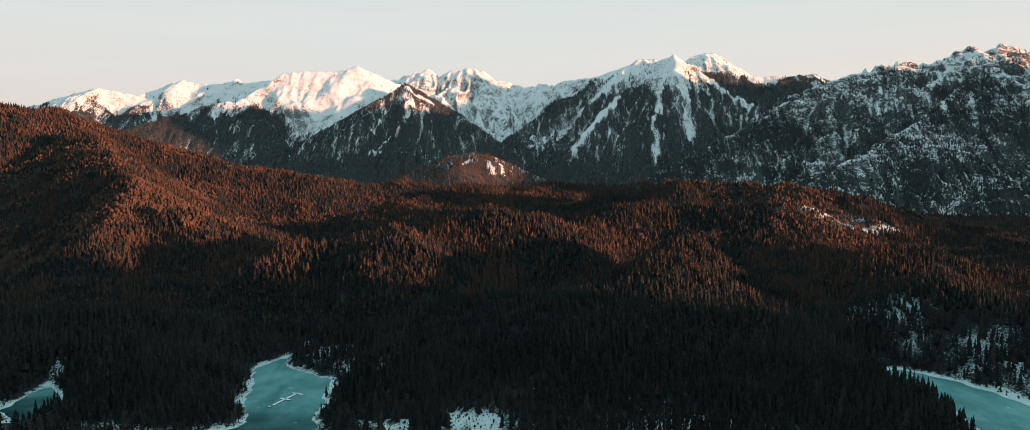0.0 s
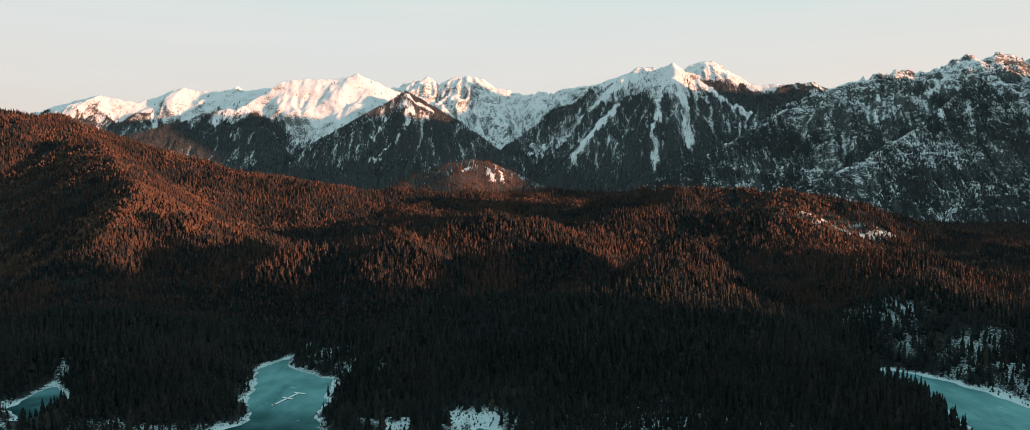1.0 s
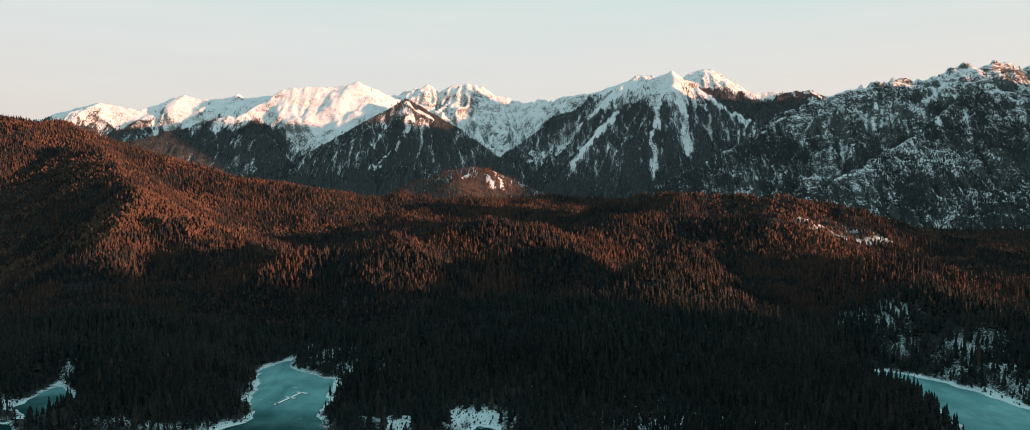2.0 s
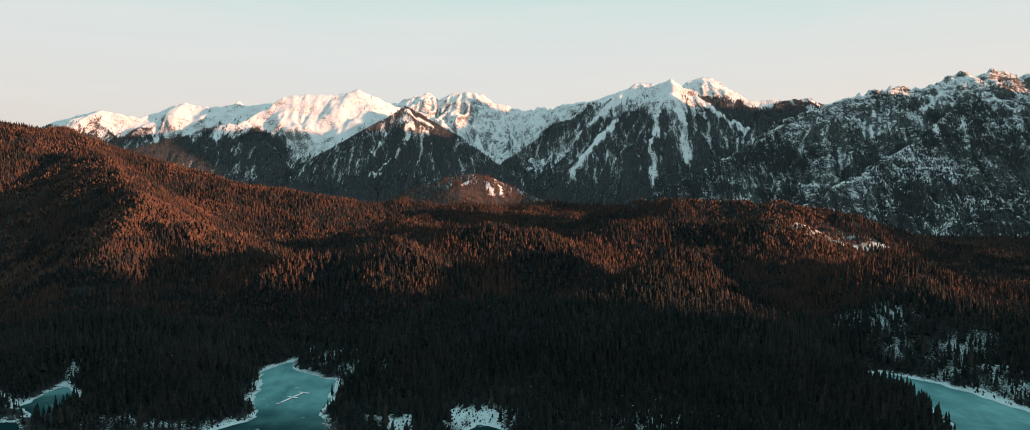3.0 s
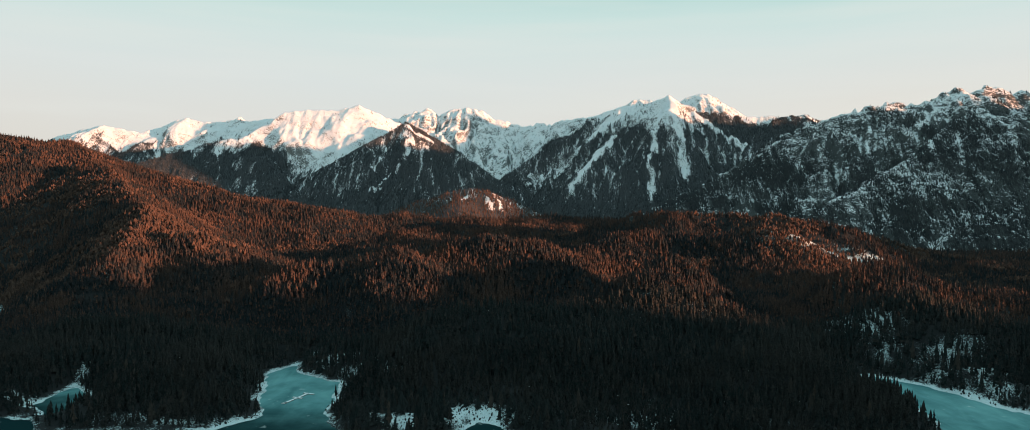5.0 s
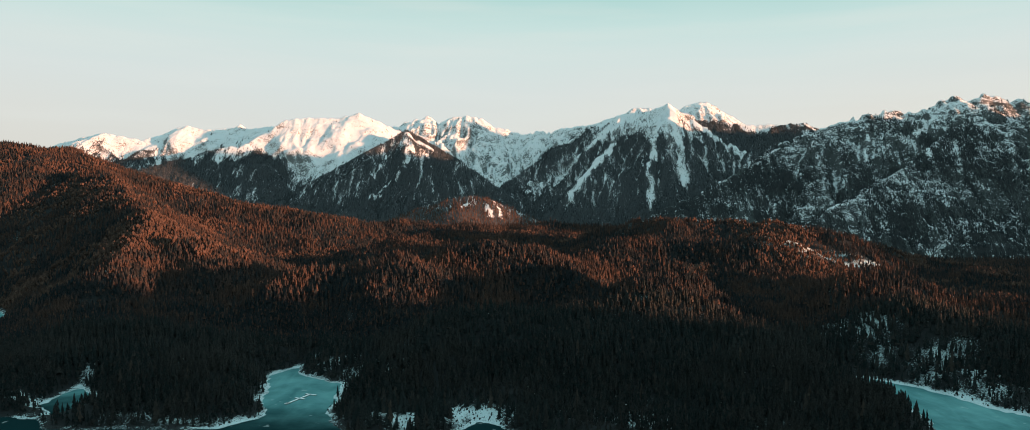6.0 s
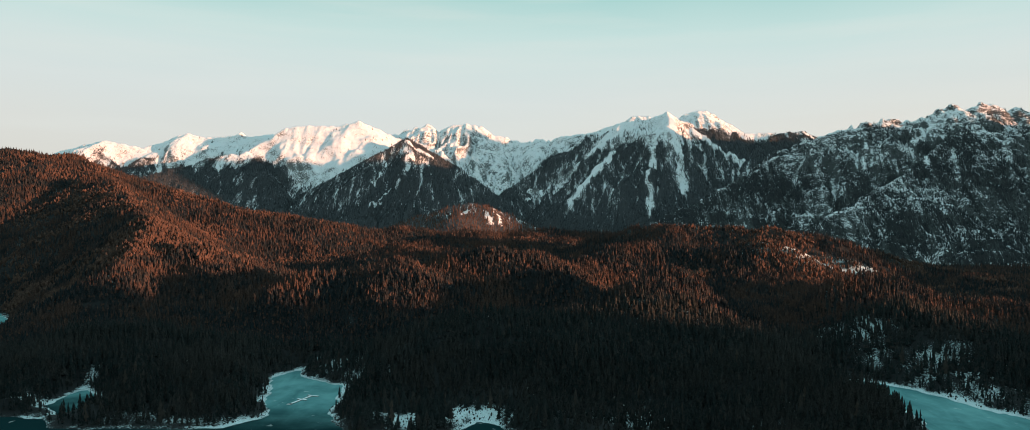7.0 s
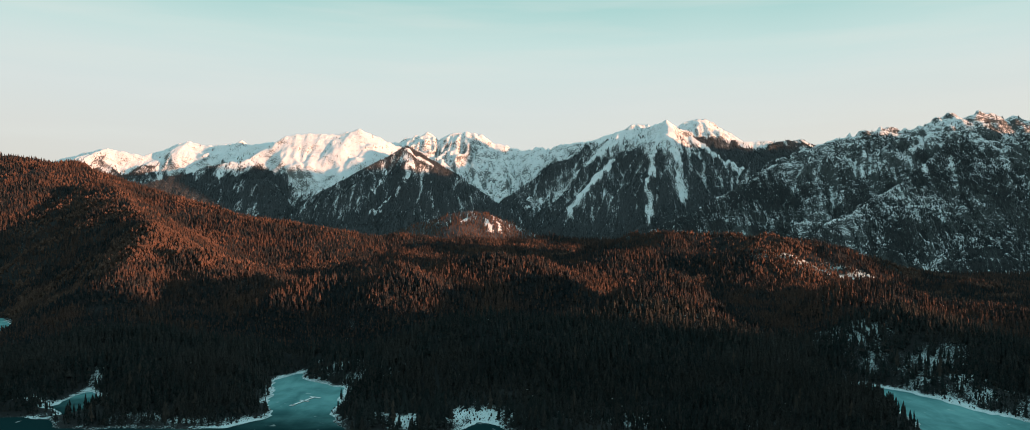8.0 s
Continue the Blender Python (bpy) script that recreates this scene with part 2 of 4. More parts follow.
def sheet(name, xs, ys, z, material, smooth=True, **masks):
    """A height field over a grid of xs and ys."""
    gx, gy = np.meshgrid(xs, ys)
    verts = np.stack([gx, gy, z], -1).reshape(-1, 3)
    w = len(xs)
    k = (np.arange(len(ys) - 1)[:, None] * w + np.arange(w - 1)[None]).ravel()
    me = mesh_of(name, verts, np.stack([k, k + 1, k + w + 1, k + w], -1), smooth)
    for key, values in masks.items():
        attribute(me, key, values)
    me.materials.append(material)
    return new(name, me)


# ---- the lake and the land round it ----
def inside(x, y, poly):
    hit = np.zeros(x.shape, bool)
    for (ax, ay), (bx, by) in zip(poly, poly[1:] + poly[:1]):
        cut = ((ay > y) != (by > y)) & (x < (bx - ax) * (y - ay) / ((by - ay) or 1e-9) + ax)
        hit ^= cut
    return hit


def edge_distance(x, y, poly):
    best = np.full(x.shape, 1e9)
    for (ax, ay), (bx, by) in zip(poly, poly[1:] + poly[:1]):
        dx, dy = bx - ax, by - ay
        t = np.clip(((x - ax) * dx + (y - ay) * dy) / (dx * dx + dy * dy), 0, 1)
        best = np.minimum(best, np.hypot(x - ax - t * dx, y - ay - t * dy))
    return best


LAKE = [(-2600, -2500), (2000, -2500), (1500, 0), (800, 260), (480, 400), (395, 500), (377, 557), (358, 610), (332, 642), (306, 640), (300, 600), (312, 545), (312, 500), (285, 440), (210, 425),
        (60, 452), (2, 468), (-8, 486), (-24, 497), (-36, 482), (-48, 462), (-110, 455), (-134, 500), (-142, 540), (-147, 590), (-150, 618), (-178, 640), (-196, 655), (-212, 695), (-227, 650),
        (-213, 607), (-204, 585), (-205, 560), (-191, 527), (-187, 508), (-210, 480), (-290, 478), (-335, 478), (-353, 508), (-400, 506), (-560, 470), (-900, 520), (-1500, 300), (-2600, 0)]
POND = [(-376, 604), (-364, 594), (-345, 566), (-334, 532), (-340, 515), (-352, 517), (-372, 547), (-381, 580)]
FAR_POND = [(-900, 1230), (-775, 1098), (-738, 1052), (-692, 965), (-655, 885), (-720, 840), (-900, 1000), (-980, 1120)]


def shore(x, y):
    """Metres to the water's edge: plus on land, minus on the lake."""
    wx, wy = x + 4 * fbm(x / 18, y / 18, 3, 71), y + 4 * fbm(x / 18, y / 18, 3, 72)
    d = np.full(x.shape, 1e9)
    for poly in (LAKE, POND, FAR_POND):
        e = edge_distance(wx, wy, poly)
        d = np.minimum(d, np.where(inside(wx, wy, poly), -e, e))
    return d


def along(x, y, line):
    """Distance to a line of (x, y, z), the z and the length along it at the nearest place; the least drop wins."""
    best, far_of, length = np.full(x.shape, 1e9), [], 0.0
    for (ax, ay, az), (bx, by, bz) in zip(line, line[1:]):
        dx, dy = bx - ax, by - ay
        t = np.clip(((x - ax) * dx + (y - ay) * dy) / (dx * dx + dy * dy), 0, 1)
        d = np.hypot(x - ax - t * dx, y - ay - t * dy)
        best = np.minimum(best, d)
        far_of.append((d, az + t * (bz - az), length + t * math.hypot(dx, dy)))
        length += math.hypot(dx, dy)
    crest, run, total = 0.0, 0.0, 0.0
    for d, height, way in far_of:  # the near stretches share the say, so that bends leave no step
        w = np.exp(-(d - best) / (4 + 0.12 * best))
        crest, run, total = crest + w * height, run + w * way, total + w
    return best, crest / total, run / total


# x, y, rise, breadth in x, breadth in y
# the last hill is unseen, added to keep the valley beside it in shade
HILLS = [(140, 758, 67, 82, 80), (195, 858, 53, 62, 48), (60, 600, 14, 170, 75), (224, 690, 17, 60, 70), (-20, 680, 43, 90, 80), (-165, 990, 67, 90, 75), (-120, 870, 42, 80, 65), (20, 948, 60, 85, 42), (75, 965, 9, 60, 40), (-276, 905, 55, 70, 55), (-410, 1035, 43, 75, 70), (-510, 1140, 69, 80, 70), (-26, 1185, 63, 140, 75), (220, 1335, 55, 150, 80), (459, 1280, 69, 105, 80), (630, 1370, 16, 90, 60), (400, 725, 42, 85, 50), (480, 830, 18, 110, 85), (445, 655, 33, 60, 40), (-392, 717, 11, 95, 80), (-270, 600, 8, 75, 65), (-200, 690, 8, 60, 50), (-106, 610, 2, 60, 40), (-640, 1120, 9, 70, 60), (-490, 1270, 30, 75, 80), (463, 1107, 9, 90, 60), (-530, 985, 9, 60, 50), (548, 1330, 2, 70, 34), (560, 800, 13, 140, 115), (95, 905, 22, 50, 35), (410, 845, 50, 70, 50), (500, 850, -6, 80, 60), (600, 830, 8, 80, 70), (-700, 870, -24, 130, 130), (-30, 1340, 28, 130, 55), (850, 850, 62, 115, 80)]
# crest as (x, y, z), fall of the sides, breadth of the crest
RIDGES = [([(-2660, 2560, 400), (-1665, 2110, 362), (-1299, 1958, 325), (-1165, 1902, 308), (-1040, 1875, 272), (-905, 1850, 228), (-660, 1765, 167), (-505, 1765, 140), (-360, 1850, 122), (-150, 1930, 100)], 0.46, 60),
          ([(-980, 1790, 240), (-940, 1690, 234), (-755, 1459, 180), (-608, 1239, 132), (-574, 1089, 92), (-545, 1000, 74)], 0.52, 3),
          ([(210, 1620, 110), (343, 1510, 127), (460, 1480, 124), (530, 1465, 126), (622, 1440, 113), (714, 1470, 99), (783, 1490, 99), (925, 1540, 104), (1086, 1580, 98)], 0.44, 15),
          ([(-520, 1990, 104), (-313, 1985, 104), (-130, 1985, 112), (0, 1985, 112), (140, 1990, 111), (330, 2000, 102), (600, 2050, 72), (1000, 2100, 50)], 0.13, 60)]


def land(x, y):
    """Height of the ground."""
    z = 4 + 0.048 * np.clip(y - 560, 0, 1100) - 0.05 * np.clip(y - 1800, 0, 900)
    for hx, hy, rise, sx, sy in HILLS:
        z = z + rise * np.exp(-(((x - hx) / sx) ** 2 + ((y - hy) / sy) ** 2))
    for n, (line, fall, soft) in enumerate(RIDGES):
        d, crest, run = along(x, y, line)
        ridge = crest - fall * d * d / (d + soft) + 7 * fbm(run / 90, d / 200, 2, 31 + n) * step01(d, 0, 120)
        k = 14.0
        z = np.maximum(z, ridge) + k * np.exp(-np.abs(z - ridge) / k) * 0.3
    z = z - 75 * step01(x - 0.38 * y, 0, 330) * step01(y, 1230, 1650)  # the side valley under the crags
    z = z + 9 * fbm(x / 140, y / 140, 3, 5) + 5.5 * fbm(x / 60, y / 60, 3, 6) + 2 * fbm(x / 24, y / 24, 2, 8)
    s = shore(x, y)
    bank = 0.5 + 0.10 * np.clip(s, 0, 8) + 0.62 * np.clip(s - 8, 0, 70) + 0.9 * np.clip(s - 78, 0, 1e9)
    z = np.minimum(np.maximum(z, 1.0), bank)
    return np.where(s < 0, np.maximum(-1.5, 0.5 + 0.35 * s), z), s


# x, y, reach in x, reach in y, how much thinner the wood is, how much more snow lies there
GLADES = [(366, 704, 30, 40, 0.35, 0.8), (354, 664, 26, 30, 0.95, 1.05), (340, 725, 30, 40, 0.35, 0.65), (385, 642, 44, 34, 0.8, 1.0), (374, 622, 26, 26, 0.8, 1.0), (394, 590, 30, 34, 0.75, 1.0), (402, 560, 32, 32, 0.5, 1.0), (415, 525, 34, 32, 0.55, 1.0), (440, 480, 40, 40, 0.6, 1.0), (-166, 664, 26, 16, 0.6, 1.05), (-136, 634, 26, 18, 0.6, 1.05), (-110, 606, 24, 16, 0.6, 1.0), (-150, 600, 14, 40, 0.9, 1.0), (-84, 494, 34, 26, 1.5, 1.15), (-381, 622, 7, 16, 1.2, 1.3), (-386, 542, 24, 14, 0.9, 0.95), (-360, 508, 16, 12, 1.6, 0.5), (535, 1288, 120, 46, 0.75, 0.85), (548, 1322, 60, 32, 1.5, 1.2), (540, 1276, 60, 30, 1.8, 0.6), (600, 1300, 45, 18, 1.8, 1.3), (468, 1290, 40, 22, 0.8, 0.95), (602, 1342, 45, 10, 0.7, 0.95), (640, 1320, 40, 8, 0.7, 0.95),
          (-650, 870, 40, 60, 1.6, 0.4), (-28, 508, 34, 24, 1.4, 1.35), (-250, 494, 90, 18, 0.75, 0.95), (-200, 700, 18, 14, 0.9, 1.0), (-90, 735, 70, 25, 0.2, 0.32), (100, 500, 100, 28, 0.6, 0.95)]


def glades(x, y, which):
    """How open the wood is (which = 0) or how snowy its floor (which = 1), from 0 to 1."""
    o = np.zeros(x.shape)
    for sx, sy, rx, ry, *most in GLADES:
        o = np.maximum(o, most[which] * np.exp(-(((x - sx) / rx) ** 2 + ((y - sy) / ry) ** 2)))
    return o * np.clip(0.45 + 1.0 * value(x / 5.5, y / 20, 93), 0, 1)


def axis(*spans):
    """Grid lines: (from, to, step), one after the other."""
    return np.concatenate([np.arange(a, b, c) for a, b, c in spans] + [[spans[-1][1]]])


xs = axis((-6000, -1500, 90), (-1500, -620, 14), (-620, -420, 7), (-420, 420, 4.5), (420, 700, 7), (700, 1500, 14), (1500, 6000, 90))
ys = axis((-3500, 300, 90), (300, 440, 10), (440, 720, 4.0), (720, 1000, 7), (1000, 2000, 10), (2000, 5200, 80))
gx, gy = np.meshgrid(xs, ys)
gz, gs = land(gx, gy)
rim = 2.5 + 8.5 * value(gx / 34, gy / 34, 58) * np.where((gx > -158) & (gx < -100) | (gx < -320) & (gy < 522), 0.35, 1.0)  # breadth of the snowy rim of the ice
lean_snow = 0.03 + 0.62 * glades(gx, gy, 1) + np.where(gy < 515, 0.33, 0.55) * (1 - step01(gs, 0.3 * rim, rim)) + 0.22 * fbm(gx / 60, gy / 60, 3, 9)
ground = tagged(sheet("ground", xs, ys, gz, M_GROUND, snow=lean_snow), "hilly forest floor with patchy snow round a frozen lake", "ground", kind="structure")

ice_x, ice_y = axis((-2600, 2000, 100)), axis((-2500, 1300, 100))
ix, _ = np.meshgrid(ice_x, ice_y)
tagged(sheet("water", ice_x, ice_y, 0 * ix, M_ICE), "frozen teal lake with cloudy ice and snowy edge", "lake", kind="structure")


# ---- mountains ----
def massif(x, y, ridges, slope, seed, rib, jag, rough, grain):
    """Height and a rib mask (1 on ribs, 0 in gullies) of a mountain with the given crests."""
    wx, wy = x + 40 * fbm(x / 220, y / 220, 3, seed), y + 40 * fbm(x / 220, y / 220, 3, seed + 1)
    best, mask = np.full(x.shape, -500.0), np.zeros(x.shape)
    for n, line in enumerate(ridges):
        d0, _, _ = along(x, y, line)
        keep = step01(d0, 0, 160)
        d, crest, run = along(x * (1 - keep) + wx * keep, y * (1 - keep) + wy * keep, line)
        ribs = ridged(run / 130 + 0.6 * fbm(x / 150, y / 150, 2, seed + 9), d / 420, 3, seed + 10 * n)
        h = crest + jag * fbm(run / 45, d / 45, 4, seed + n) - slope * d * (0.75 + 0.5 * d / (d + 300)) + rib * (ribs - 0.75) * step01(d, 10, 170)
        h = h + 0.3 * rib * (ridged(run / 42 + 0.4 * fbm(x / 90, y / 90, 2, seed + 13), d / 330, 2, seed + 20 + n) - 0.75) * step01(d, 15, 120)
        mask = np.where(h > best, ribs, mask)
        best = np.maximum(best, h)
    return best + rough * (ridged(wx / 150, wy / 150, 4, seed + 4) - 0.75) + grain * 3 * (ridged(x / 60, y / 60, 4, seed + 3) - 0.75) + grain * (ridged(x / 24, y / 38, 2, seed + 6) - 0.75), mask


def runoff(z, seed, depth, passes=4, steps=70):
    """Drops that follow the slope deepen the gullies they share. Returns the height and how much runs through each place."""
    rnd = np.random.RandomState(seed)
    h, w = z.shape
    i0, j0 = (a.ravel().astype(float) for a in np.mgrid[0:h, 0:w])
    for _ in range(passes):
        i, j = i0 + rnd.rand(h * w) - 0.5, j0 + rnd.rand(h * w) - 0.5
        di, dj = np.gradient(z)
        size = np.hypot(di, dj) + 1e-6
        di, dj = -(di / size).ravel(), -(dj / size).ravel()
        vi, vj, flow = np.zeros(h * w), np.zeros(h * w), np.zeros(h * w)
        for _ in range(steps):
            k = (i + 0.5).astype(int).clip(0, h - 1) * w + (j + 0.5).astype(int).clip(0, w - 1)
            flow += np.bincount(k, minlength=h * w)
            vi, vj = 0.35 * vi + 0.65 * di[k], 0.35 * vj + 0.65 * dj[k]
            i, j = i + vi, j + vj
        flow = np.log(np.maximum(flow, 1)).reshape(h, w).clip(0, 5.5)
        pad = np.pad(flow, 1, mode="edge")
        soft = (4 * flow + pad[:-2, 1:-1] + pad[2:, 1:-1] + pad[1:-1, :-2] + pad[1:-1, 2:]) / 8
        z = z - depth / passes * soft
    return z, soft


def mountain(name, ridges, slope, box, seed, material, rib=60, jag=9, rough=26, grain=6, patchy=0.25, ribby=0.8, needles=M_HAZED_NEEDLES, step=8, line=(380, 560), wooded=0.62, chutes=(), groves=(), terrace=0.0, speck=0.27, depth=5.0, label=""):
    x0, x1, y0, y1 = box
    xs, ys = np.arange(x0, x1, step), np.arange(y0, y1, step)
    x, y = np.meshgrid(xs, ys)
    z, ribs = massif(x, y, ridges, slope, seed, rib, jag, rough, grain)
    z, flow = runoff(z, seed, depth)
    if terrace:
        high = (z + 30 * fbm(x / 160, y / 160, 3, seed + 70) + 0.10 * x) / 38
        rest_of = high - np.floor(high)
        z = z + terrace * 38 * (step01(rest_of, 0.45, 0.8) - rest_of + 0.1) * step01(fbm(x / 110, y / 110, 3, seed + 71), -0.5, 0.3)
    edge = np.minimum(np.minimum(x - x0, x1 - x), np.minimum(y - y0, y1 - y))
    z = np.where(edge < 60, np.minimum(z, 25 + 0 * z), z)
    z = np.maximum(z, -20)
    patch = fbm(x / 170, y / 170, 4, seed + 40)
    wood = wooded + ribby * (ribs - 0.70) + patchy * patch + speck * fbm(x / 15, y / 80, 2, seed + 50) - 1.4 * step01(z + 80 * patch + 260 * (0.74 - ribs), *line) + 0.25 * (1 - step01(z, 90, 210)) - 0.5 * step01(flow, 2.6, 4.6) * step01(z, 120, 300)
    for gx0, gy0, reach, amount in groves:
        wood = wood + amount * np.exp(-((x - gx0) ** 2 + (y - gy0) ** 2) / reach**2)
    clear = np.zeros(x.shape)
    for width, *line_of in chutes:
        d, _, _ = along(x + 20 * fbm(x / 45, y / 45, 4, seed + 60) + 9 * fbm(x / 13, y / 45, 2, seed + 61), y, [(a, b, 0) for a, b in line_of])
        swept = np.exp(-((d / width) ** 3)) * np.clip(0.5 + 0.9 * value(x / 14, y / 50, seed + 65), 0, 1)
        wood, clear = wood - 1.35 * swept, np.maximum(clear, swept)
    wood = np.clip(wood, 0, 1.25)
    ob = tagged(sheet(name, xs, ys, z, material, wood=wood, clear=clear), label, "mountain", kind="structure")
    return x, y, z, wood, seed, needles


